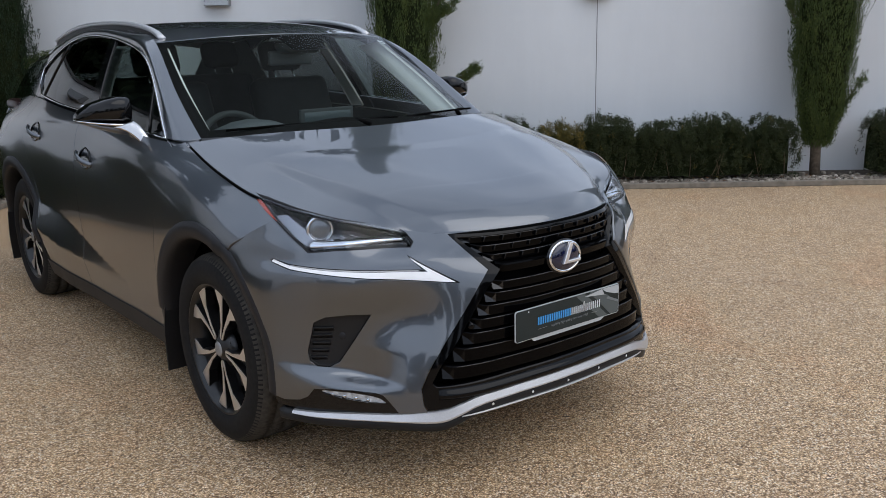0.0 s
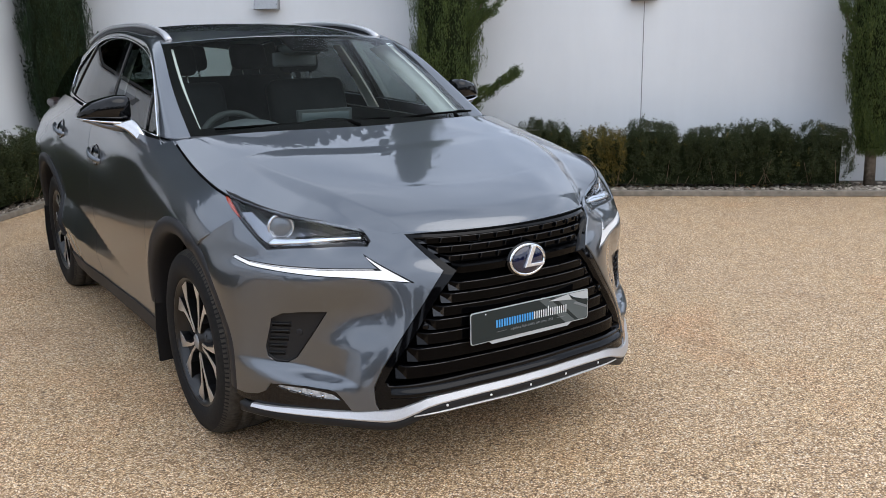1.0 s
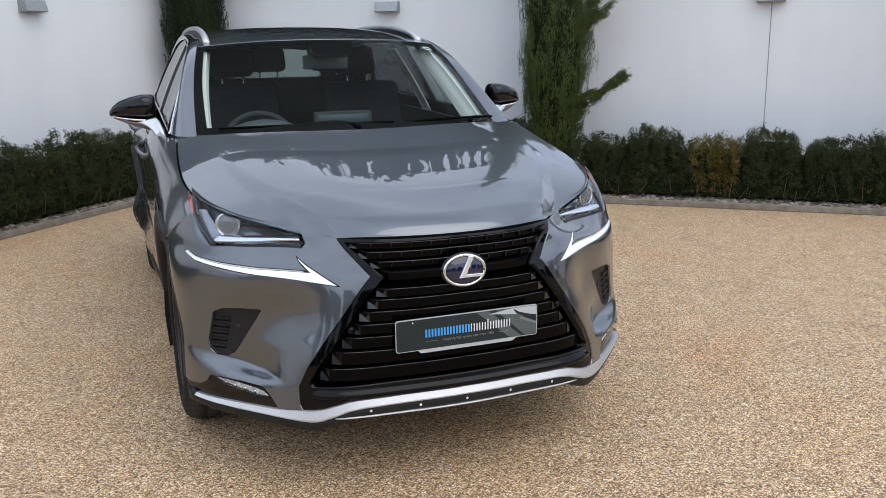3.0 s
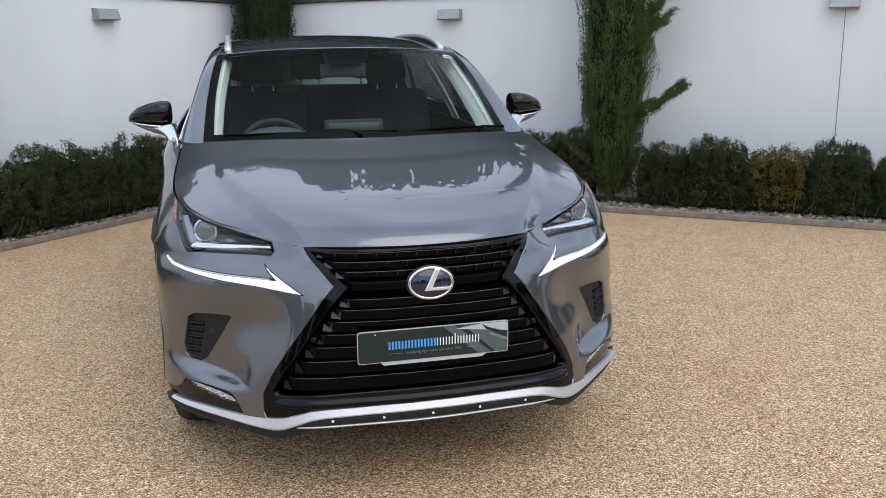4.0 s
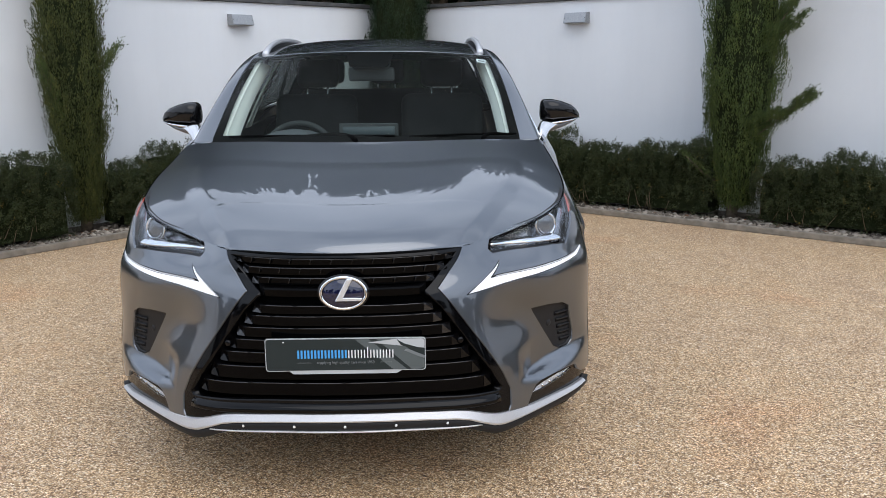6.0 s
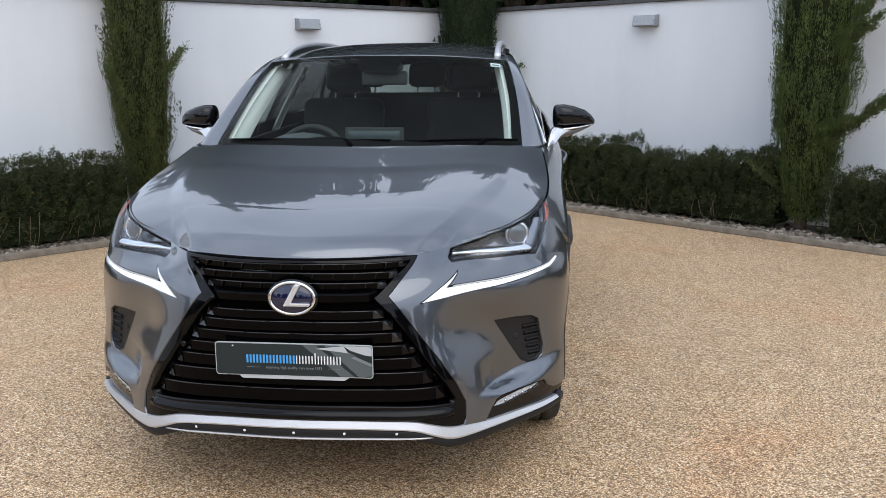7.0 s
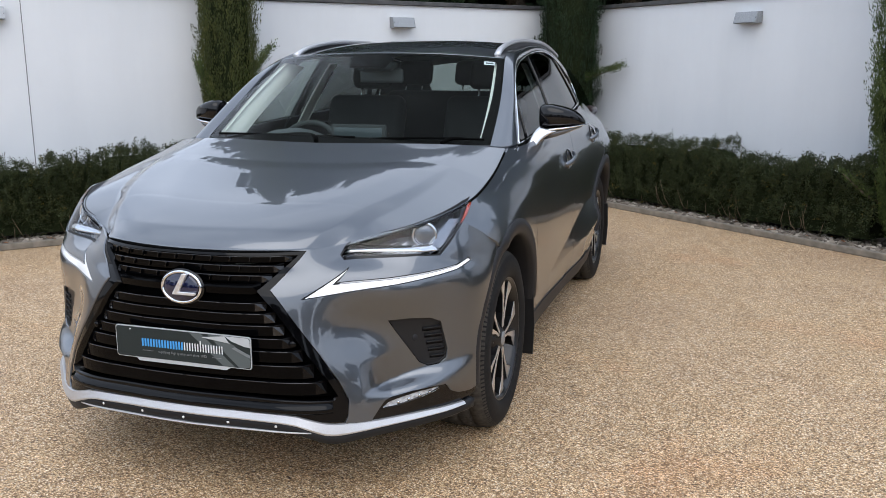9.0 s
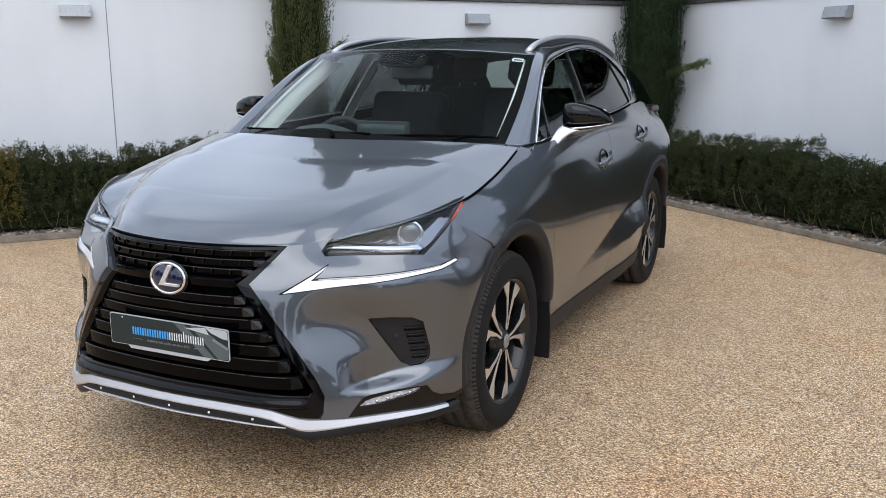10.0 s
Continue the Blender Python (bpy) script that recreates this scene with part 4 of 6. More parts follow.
SKIN = deg((25.7, .872), (18.5, .755), (20.5, .712), (24.0, .625), (27.5, .54), (30.8, .45), (32.5, .385), (32.2, .33), (31.4, .303), (36.6, .300), (38.2, .335), (39.6, .363), (41, .372), (45, .382), (49, .385), (52.3, .382), (53.6, .352), (55.3, .338), (58.5, .331)) + arch_front + \
    deg((74.4, .826), (62.0, .925), (56.8, .869), (54.9, .848), (53.5, .830), (48.5, .835), (42, .834), (33.4, .833), (32.8, .848), (34.2, .873), (35.6, .887), (33.8, .8812), (31.5, .8772), (28.5, .874))
for sd in (1, -1):
    part("bumper_skin", sided(panel(front, SKIN, [VENT, DRL], 0.007, 0.0015), sd), PAINT, car)
    hood_edge = [tuple(p[1:]) for p in hood(np.ones(12), np.linspace(.69, 1, 12))]
    fender = [(y, z - 0.004) for y, z in hood_edge] + [(.30, 1.122), (.36, 1.10), (.345, 1.06), (.365, 1.0), (.41, .87), (.47, .70), (.495, .55), (.505, .40)] + \
        [p for p in arch_line(0, 4, 163, 26)[::-1] if p[1] > .42 and (p[0] > -.26)] + [(-.26, .82), (-.437, .917), (-.37, .957), (-.295, .988)]
    part("front_wing", sided(panel(flank, fender, [], 0.016, 0.0015, out=(1, 0, 0)), sd), PAINT, car)
    door = [(.513, .305), (.495, .55), (.465, .72), (.405, .87), (.36, 1.0), (.34, 1.06), (.355, 1.10), (.40, 1.118), (.9, 1.14), (1.45, 1.165), (1.46, .90), (1.45, .305)]
    part("front_door", sided(panel(flank, door, [], 0.015, 0.0025, out=(1, 0, 0)), sd), PAINT, car)
    rear_arch = arch_line(2.66, 4, 176, 30)
    rdoor = [(1.45, .305), (1.46, .90), (1.45, 1.165), (2.0, 1.185), (2.42, 1.20), (2.40, 1.05), (2.34, .95), (2.24, .75), (2.13, .50), (2.12, .305)]
    part("rear_door", sided(panel(flank, rdoor, [], 0.015, 0.0025, out=(1, 0, 0)), sd), PAINT, car)
    quarter = [(2.13, .50), (2.24, .75), (2.34, .95), (2.40, 1.05), (2.42, 1.20), (2.9, 1.20), (3.3, 1.16), (3.55, 1.08), (3.6, .8), (3.6, .45), (3.16, .40)] + [p for p in rear_arch[::-1] if .42 < p[1] and not (p[0] < 2.3 and p[1] < .52)]
    part("rear_quarter", sided(panel(flank, quarter, [], 0.03, 0.0015, out=(1, 0, 0)), sd), PAINT, car)
    fade = np.clip((dlo3[:, 1:2] - .75) / .45, 0, 1)
    mid = dlo3 * (.34 + .16 * fade) + RAIL_EDGE * (.66 - .16 * fade) + (1 - fade) * np.array([.042, -.024, .0]) + fade * np.array([.024, -.010, .007])
    cant = net([dlo3[::4], mid[::4], RAIL_EDGE[::4]], False)
    part("roof_side", sided(sheet(cant, 0, 1, 0, 1, 13, 73, (1, 0, 1)), sd), PAINT, car)
    low = [(2.76, 1.33), (2.70, 1.275), (2.52, 1.218), (2.0, 1.19), (1.45, 1.168), (.9, 1.143)]
    top = [tuple(p) for p in DLO_TOP[::2]]
    front_glass = [p for p in top if p[0] < 1.47] + [(1.47, 1.516), (1.42, 1.166), (.9, 1.143)]
    rear_glass = [(1.47, 1.516)] + [p for p in top if p[0] > 1.48] + low[:4] + [(1.42, 1.166)]
    for nm, poly, gm in (("front_side_glass", front_glass, GLASS_SIDE), ("rear_side_glass", rear_glass, GLASS_DARK)):
        part(nm, sided(panel(cabin, poly, [], 0.05, 0.0, 0.0, -0.006, out=(1, 0, 0)), sd), gm, car)
    ring = np.array(outline(top + low, 0.03))
    part("window_chrome_surround", sided(tube(cabin(ring[:, 0], ring[:, 1]) + np.array([.002, 0, 0]), .0048, 6, True), sd), CHROME, car)
    for nm, poly in (("door_pillar_trim", [(1.50, 1.522), (1.585, 1.528), (1.49, 1.168), (1.385, 1.164)]), ("rear_window_divider", [(2.28, 1.50), (2.32, 1.49), (2.53, 1.22), (2.47, 1.21)]),
                     ("front_window_divider", [(.755, 1.30), (.78, 1.315), (.705, 1.136), (.67, 1.134)])):
        part(nm, sided(panel(cabin, poly, [], 0.04, 0.0, 0.008, 0.0015, out=(1, 0, 0)), sd), BLACK_GLOSS, car)
    base = net([[(.800, .292, 1.108), (.712, .362, 1.118)], [(.826, .352, 1.100), (.806, .50, 1.122)]], False)
    part("pillar_base", sided(sheet(base, 0, 1, 0, 1, 6, 6, (.5, 0, 1)), sd), PAINT, car)
    rear_pillar = [(2.42, 1.20), (2.52, 1.218), (2.70, 1.275), (2.76, 1.33), (2.741, 1.366), (2.65, 1.41), (2.9, 1.40), (3.1, 1.33), (3.3, 1.24), (3.0, 1.21)]
    part("rear_pillar", sided(panel(cabin, rear_pillar, [], 0.04, 0.0, out=(1, 0, 0)), sd), PAINT, car)

# dark core that closes the body behind its panels
for nm, a in (("engine_bay", (1.00, 0.72, .50, (0, -.16, .58))), ("floor_pan", (1.42, 3.3, .26, (0, 1.60, .33))), ("tail_body", (1.3, .75, .55, (0, 3.05, .72)))):
    part(nm, box(a[0], a[1], a[2], a[3], 0.04), BLACK_DEEP, car)


# ---- car: lamps in the nose ----
def torus(R, r, n=40, k=10, sx=1.0, sz=1.0):
    vs = []
    for i in range(n):
        a = 2 * math.pi * i / n
        for j in range(k):
            b = 2 * math.pi * j / k
            q = R + r * math.cos(b)
            vs.append((sx * R * math.cos(a) + r * math.cos(b) * math.cos(a), r * math.sin(b), sz * R * math.sin(a) + r * math.cos(b) * math.sin(a)))
    fs = grid_faces(n, k, True) + [((n - 1) * k + j, (n - 1) * k + (j + 1) % k, (j + 1) % k, j) for j in range(k)]
    return vs, fs


def dome(R, h, n=28, k=7, sx=1.0, sz=1.0):
    """A shallow dome that bulges towards -y."""
    vs = [(0, -h, 0)]
    for j in range(1, k + 1):
        q = j / k * math.pi / 2
        for i in range(n):
            a = 2 * math.pi * i / n
            vs.append((sx * R * math.sin(q) * math.cos(a), -h * math.cos(q), sz * R * math.sin(q) * math.sin(a)))
    fs = [(0, 1 + i, 1 + (i + 1) % n) for i in range(n)]
    for j in range(k - 1):
        for i in range(n):
            a, b = 1 + j * n + i, 1 + j * n + (i + 1) % n
            fs.append((a, a + n, b + n, b))
    return vs, fs


def moved(g, m):
    return [tuple(m @ Vector(v)) for v in g[0]], g[1]


FOG_BRIGHT = noisy("fog_reflector", (.30, .31, .33), (.95, .96, .98), 60, .30)
LAMP_CLEAR = mat("lamp_pale_bezel", (.30, .31, .34), .24, .85)
PRISM = noisy("frosted_prism", (.42, .43, .45), (.62, .63, .65), 160, .3)
FOG = deg((38.9, .334), (40.2, .351), (42, .360), (46, .373), (50.8, .378), (51.3, .369), (49, .355), (45, .340), (42, .333))
for sd in (1, -1):
    lamp = part("headlamp", sided(panel(front, LAMP, [], 0.025, 0.001, 0.075, -0.085), sd), LAMP_BOWL, car, "clear headlamp with a round projector lens")
    mid_a, mid_z = sum(a for a, z in LAMP) / len(LAMP), sum(z for a, z in LAMP) / len(LAMP)
    # Black ring set behind the lamp's rim as the shade of its gap.
    part("lamp_gap_shade", sided(panel(front, [(mid_a + (a - mid_a) * 1.05, mid_z + (z - mid_z) * 1.09) for a, z in LAMP], [LAMP], 0.02, 0.0, 0.02, -0.009), sd), BLACK_SATIN, lamp)
    part("lamp_cover", sided(panel(front, LAMP, [], 0.02, 0.003, 0.006), sd), LENS, lamp).visible_shadow = False
    eye = Matrix.Translation((.712, -.545, .890)) @ Matrix.Rotation(radians(24), 4, "Z") @ Matrix.Rotation(radians(-4), 4, "X")
    part("projector_lens", sided(moved(dome(.036, .009), eye), sd), mat("projector_glass", (.15, .16, .175), .06, .5, 1.0) if "projector_glass" not in bpy.data.materials else bpy.data.materials["projector_glass"], lamp)
    part("projector_ring", sided(moved(torus(.0405, .0055), eye), sd), REFLECTOR, lamp)
    part("projector_barrel", sided(moved(([(.046 * math.cos(a), y, .046 * math.sin(a)) for y in (.004, .05) for a in np.linspace(0, 2 * math.pi, 25)[:-1]], grid_faces(2, 24, True)), eye), sd), REFLECTOR, lamp)
    for poly, lf, mt, nm in ((deg((52, .843), (53.9, .851), (57.3, .880), (60.9, .918), (63.4, .945), (60, .952), (55.5, .91), (52.5, .865)), -.030, LAMP_CLEAR, "side_bezel"),
                             (deg((61.6, .923), (66.2, .957), (70.5, .986), (68.2, .982), (64.7, .957), (62.9, .938)), -.006, AMBER, "marker_reflector"),
                             (deg((34.2, .8385), (42, .8395), (49, .841), (51, .843), (44, .847), (36, .851), (34.2, .849)), -.014, BLACK_GLOSS, "lower_dark_strip"),
                             (deg((38.5, .8556), (45.5, .8895), (45.75, .889), (38.9, .8553)), -.034, LAMP_CLEAR, "upper_reflector_strip"),
                             (deg((43.1, .852), (47.5, .890), (47.75, .8896), (43.45, .852)), -.036, LAMP_CLEAR, "inner_reflector_strip")):
        part(nm, sided(panel(front, poly, [], 0.012, 0.0, 0.006, lf), sd), mt, lamp)
    ledge = [(front(np.radians([a]), np.array([float(np.interp(a, [34.8, 44, 54], [.8545, .851, .847]))]))[0], (math.sin(radians(a)), -math.cos(radians(a)), 0), (0, 0, 1)) for a in np.linspace(34.8, 54.0, 20)]
    part("lower_reflector", sided(sweep(ledge, [(-.044, .0135), (-.030, .0095), (-.018, .0020), (-.012, -.0050), (-.014, -.0060), (-.046, .0100)]), sd), REFLECTOR, lamp)
    for k in range(11):
        q = radians(205 + 13 * k)
        tooth = box(.004, .004, .006, (0, 0, 0), .0008, eye @ Matrix.Translation((.0325 * math.cos(q), -.007, .0325 * math.sin(q))) @ Matrix.Rotation(-q, 4, "Y"))
        if sd < 0:
            bmesh.ops.scale(tooth, vec=(-1, 1, 1), verts=tooth.verts)
            bmesh.ops.reverse_faces(tooth, faces=tooth.faces)
        part("projector_tooth", tooth, REFLECTOR, lamp)
    drl = part("daylight_lamp", sided(panel(front, DRL, [], 0.015, 0.0005, 0.012, -0.011), sd), BLACK_GLOSS, car, "arrow-shaped white daylight running lamp")
    lit = deg((25.1, .7248), (33.7, .8065), (30.4, .7625), (42, .7670), (50, .7755), (57, .7862), (61.0, .801), (61.5, .7945), (57, .7765), (50, .7645), (42, .7495), (34, .738))
    part("light_guide", sided(panel(front, lit, [], 0.012, 0.0, 0.006, -0.0025), sd), DRL_WHITE, drl)
    part("prism_strip", sided(panel(front, deg((31.8, .7640), (42, .7685), (50, .7768), (57, .7872), (57, .7894), (50, .7803), (42, .7724), (32.2, .7685)), [], 0.012, 0.0, 0.004, -0.003), sd), PRISM, drl)
    vent = part("side_vent", sided(panel(front, VENT, [], 0.02, 0.001, 0.03, -0.013), sd), BLACK_SATIN, car, "black textured vent insert with slats")
    part("vent_surround", sided(panel(front, VENT, [[(a * .95 + radians(48.6) * .05, z * .95 + .54 * .05) for a, z in VENT]], 0.02, 0.001, 0.02, -0.005), sd), BLACK_SATIN, vent)
    for k in range(5):
        z = .480 + .0252 * k
        u = np.radians(np.linspace(50.4 - .36 * k, 53.4 - .16 * k, 8))
        fr = [(p, p / np.linalg.norm(p) * np.array([1, 1, 0]), (0, 0, 1)) for p in front(u, np.full(8, z))]
        part("vent_slat", sided(sweep(fr, [(-.016, .0035), (-.0055, .0016), (-.0045, .0006), (-.0055, -.0010), (-.016, -.0130)]), sd), BLACK_SATIN, vent)
    P = front(np.radians([47.6]), np.array([.548]))[0]
    part("sensor_cap", sided(moved(dome(.0135, .004), Matrix.Translation(P * np.array([.985, .985, 1])) @ Matrix.Rotation(radians(47), 4, "Z")), sd), CLADDING, vent)
    trim = deg((31.8, .306), (36, .309), (37.6, .340), (39.0, .370), (45, .391), (52.8, .391), (54.4, .360), (56, .347), (61.3, .339), (61.3, .315), (59, .300), (56, .292), (45, .288), (35, .288), (31, .29))
    low_trim = part("lower_corner_trim", sided(panel(front, trim, [FOG], 0.02, 0.0, 0.02, -0.010), sd), BLACK_GLOSS, car)
    fog = part("fog_lamp", sided(panel(front, FOG, [], 0.012, 0.0, 0.012, -0.017), sd), FOG_BRIGHT, car, "slim clear fog lamp in black trim")
    part("fog_cover", sided(panel(front, FOG, [], 0.012, 0.0, 0.004, -0.009), sd), LENS, fog).visible_shadow = False
    for k in range(4):
        P = front(np.radians([42.5 + 2.2 * k]), np.array([.343 + .006 * k]))[0] * np.array([.9825, .9825, 1])
        part("fog_led", sided(moved(dome(.007, .006, 12, 4), Matrix.Translation(P) @ Matrix.Rotation(radians(44), 4, "Z")), sd), REFLECTOR, fog)

# ---- car: grille, plate and lower lip ----
SPINDLE = [(25.7, .872), (18.5, .755), (20.5, .712), (24.0, .625), (27.5, .54), (30.8, .45), (32.5, .385), (32.2, .33), (31.5, .312)]
INNER = [(24.0, .861), (15.9, .752), (19.2, .690), (22.3, .615), (25.5, .535), (28.9, .455), (30.6, .400), (29.8, .388)]
full = lambda half, bottom: deg(*([(-a, z) for a, z in half] + bottom + [(a, z) for a, z in half[::-1]]))
grille = part("grille_frame", panel(front, full(SPINDLE, [(-24, .324), (-15, .336), (0, .338), (15, .336), (24, .324)]) + deg((15, .871), (0, .870), (-15, .871)),
                                    [full(INNER, [(-15, .392), (0, .392), (15, .392)]) + deg((12, .861), (0, .861), (-12, .861))], 0.02, 0.001, 0.05, -0.004), GRILLE_GLOSS, car, "black gloss spindle-shaped grille surround")
part("grille_backing", panel(front, full([(23.5, .86), (17, .752), (29, .45), (32.3, .385), (31.6, .325)], [(0, .335)]) + deg((0, .86)), [], 0.04, 0.0, 0.0, -0.065), BLACK_DEEP, grille)
part("lower_grille_ledge", sweep([(front(np.radians([a]), np.array([.370]))[0], (math.sin(radians(a)), -math.cos(radians(a)), 0), (0, 0, 1)) for a in np.linspace(-29.5, 29.5, 41)],
                                 [(-.05, .020), (-.004, .012), (.010, -.002), (.012, -.014), (.004, -.022), (-.05, -.022)]), GRILLE_GLOSS, grille)


def half_width(z):
    zs, an = [p[1] for p in INNER[::-1]], [p[0] for p in INNER[::-1]]
    return float(np.interp(z, zs, an))


def bar(z, a0, a1, prof, n=33, sag=0.0, end=0.0):
    """A bar across the grille; with end > 0 both of its ends fall back in a slanting cut that many degrees long."""
    fr = []
    for a in ([a0] if end else []) + list(np.linspace(a0 + end, a1 - end, n)) + ([a1] if end else []):
        p = front(np.radians([a]), np.array([z + sag * ((a / 25) ** 2)]))[0]
        k = np.array([math.sin(radians(a)), -math.cos(radians(a)), 0])
        back = .019 if end and (a < a0 + end * .5 or a > a1 - end * .5) else 0.0
        fr.append((p - k * back + np.array([0, 0, .25 * back]), k, (0, 0, 1)))
    return sweep(fr, prof)


def bar_profile(h):
    """A flat face of height h under a narrow bright upper edge; the face hangs below the line of the bar."""
    return [(-.0100, .0004), (-.0086, -.0012), (-.0078, -.0030), (-.0100, -h), (-.0125, -h - .001), (-.040, -h - .001), (-.040, .0004)]


def bar_ends(z, w, end, h, sag, parent, material):
    """The two slanting, up-tilted cuts that close a bar."""
    for sg in (-1, 1):
        vs = []
        for deep in (0.0, .004):
            for a, top, low in ((w - end - .1, .0066, .0072), (w - .1, .0290, .0150)):
                k = np.array([math.sin(radians(sg * a)), -math.cos(radians(sg * a)), 0])
                p = front(np.radians([sg * a]), np.array([z + sag * (a / 25) ** 2]))[0]
                vs += [p - k * (top + deep) + np.array([0, 0, -.0015]), p - k * (low + deep) + np.array([0, 0, -h + .001])]
        fs = [(0, 1, 3, 2), (4, 6, 7, 5), (0, 2, 6, 4), (1, 5, 7, 3), (0, 4, 5, 1), (2, 3, 7, 6)]
        part("bar_end", (vs, fs if sg > 0 else [f[::-1] for f in fs]), material, parent, smooth=False)


for k, (z, h) in enumerate(((.8575, .021), (.8285, .024), (.7965, .024))):
    w = half_width(z) - .5
    b = part("grille_bar", bar(z, -w, w, bar_profile(h), 33, 0.0, 1.9), GRILLE_BLACK, grille, smooth=False)
    part("bar_edge", bar(z, -w + 2.2, w - 2.2, [(-.0102, .0010), (-.0080, -.0008), (-.0070, -.0028), (-.0090, -.0036)]), GRILLE_EDGE, b)
    bar_ends(z, w, 1.9, h, 0.0, b, GRILLE_EDGE)
    cnt = 10 - k
    for i in range(cnt):
        a = (i + .5 - cnt / 2) * 4.1
        if abs(a) > w - 2.5 or (k == 2 and abs(a) < 5):
            continue
        p = front(np.radians([a]), np.array([z - .010]))[0]
        m = Matrix.Translation(p * np.array([.9925, .9925, 1])) @ Matrix.Rotation(radians(a), 4, "Z") @ Matrix.Rotation(radians(16), 4, "Y")
        part("grille_fin", box(.0035, .010, .018, (0, 0, 0), .0012, m), BLACK_GLOSS, b)
part("grille_crossbar", bar(.765, -half_width(.757) - .3, half_width(.757) + .3, [(-.006, .004), (.0, .002), (.0015, -.004), (-.006, -.028), (-.010, -.030), (-.05, -.030), (-.05, .004)], 33, 0.0, 1.6), GRILLE_BLACK, grille, smooth=False)
LINES = (.711, .676, .636, .594, .552, .505, .450)
for k, z in enumerate(LINES):
    w = half_width(z) - .4
    pitch = z - (LINES[k + 1] if k < 6 else .396)
    b = part("grille_bar", bar(z, -w, w, bar_profile(.80 * pitch), 33, .001, 2.0), GRILLE_BLACK, grille, smooth=False)
    stops = [-w + 2.4] + [v for v in (i * 9.0 + (4.5 if k % 2 else 0) for i in range(-3, 4)) if abs(v) < w - 4] + [w - 2.4]
    for q0, q1 in zip(stops[:-1], stops[1:]):
        part("bar_edge", bar(z, q0 + .25, q1 - .25, [(-.0102, .0010), (-.0080, -.0006), (-.0072, -.0026), (-.0090, -.0034)], 9, .001), GRILLE_EDGE, b)
    bar_ends(z, w, 2.0, .80 * pitch, .001, b, GRILLE_EDGE if k < 3 else GRILLE_GLOSS)

em = Matrix.Translation((.006, -.966, .752)) @ Matrix.Rotation(radians(-6), 4, "X")
badge = part("badge", moved(dome(.084, .012, 40, 6, 1.0, .73), em), BLACK_GLOSS, car, "oval chrome-ringed badge on the grille")
part("badge_glass", moved(dome(.073, .017, 40, 6, 1.0, .70), em), mat("badge_dark_glass", (.008, .010, .035), .03, 0, .6), badge)
part("badge_ring", moved(torus(.073, .0058, 48, 8, 1.0, .70), em @ Matrix.Translation((0, -.005, 0))), CHROME, badge)


def plate_poly(poly, y0, y1):
    """A flat shape in x and z, given thickness along y."""
    bm = bmesh.new()
    f = bm.faces.new([bm.verts.new((x, y0, z)) for x, z in poly])
    bm.normal_update()
    r = bmesh.ops.extrude_face_region(bm, geom=[f])
    bmesh.ops.translate(bm, vec=(0, y1 - y0, 0), verts=[e for e in r["geom"] if isinstance(e, bmesh.types.BMVert)])
    bmesh.ops.recalc_face_normals(bm, faces=bm.faces)
    return bm


stroke = plate_poly([(.012, .047), (.030, .046), (.000, -.014), (.062, -.014), (.058, -.024), (-.026, -.024)], -.024, -.012)
bmesh.ops.bevel(stroke, geom=stroke.edges[:], offset=.0016, segments=1, affect="EDGES")
bmesh.ops.transform(stroke, matrix=em, verts=stroke.verts)
part("badge_stroke", stroke, mat("badge_bright_metal", (.92, .92, .93), .28, .85), badge, smooth=False)

PLATE = Matrix.Translation((.009, -.9935, .553))
SLATE = mat("plate_slate", (.018, .027, .029), .22, 0, 0, .3)
PALE = mat("plate_pale", (.45, .48, .50), .3)
SKY_BLUE = mat("plate_blue", (.055, .33, .72), .4)
PRINT_WHITE = mat("plate_white", (.78, .80, .82), .4)
PRINT_GREY = mat("plate_grey_print", (.16, .18, .19), .4)
PRINT_MID = mat("plate_streak_grey", (.085, .105, .11), .25)


def rounded(x0, x1, z0, z1, r, n=5):
    out = []
    for cx, cz, a0 in ((x1 - r, z1 - r, 0), (x0 + r, z1 - r, 90), (x0 + r, z0 + r, 180), (x1 - r, z0 + r, 270)):
        out += [(cx + r * math.cos(radians(a0 + 90 * k / n)), cz + r * math.sin(radians(a0 + 90 * k / n))) for k in range(n + 1)]
    return out


def on_plate(nm, poly, y0, y1, mt, parent, label=""):
    bm = plate_poly(poly, y0, y1)
    bmesh.ops.transform(bm, matrix=PLATE, verts=bm.verts)
    return part(nm, bm, mt, parent, label, smooth=False)


outer = rounded(-.26, .26, -.0555, .0555, .010)
tab = [(-.185, -.054), (-.172, -.066), (.165, -.066), (.185, -.054)]
plate = on_plate("number_plate", outer, 0, .004, PALE, car, "dark slate dealer plate with pale rim and streaks")
on_plate("plate_tab", tab, .0005, .0035, PALE, plate)
on_plate("plate_face", rounded(-.2575, .2575, -.053, .0525, .009), -.0008, .001, SLATE, plate)
for k, (nm, poly, mt) in enumerate((("streak", [(.03, .0515), (.075, .0515), (.20, -.0525), (.155, -.0525)], PRINT_MID), ("streak", [(.10, .0515), (.16, .0515), (.2565, -.02), (.2565, -.046), (.235, -.0525), (.215, -.0525)], PRINT_MID),
                     ("streak", [(.075, .040), (.165, .0515), (.250, .0515), (.2565, .045), (.2565, .020)], PALE), ("streak", [(.165, .0515), (.18, .030), (.2565, .006), (.2565, .016), (.19, .036)], SLATE), ("streak", [(.19, .012), (.2565, -.016), (.2565, -.006), (.20, .018)], PRINT_GREY))):
    on_plate(nm, poly, -.0012 - .0003 * k, .0, mt, plate)
x = -.156
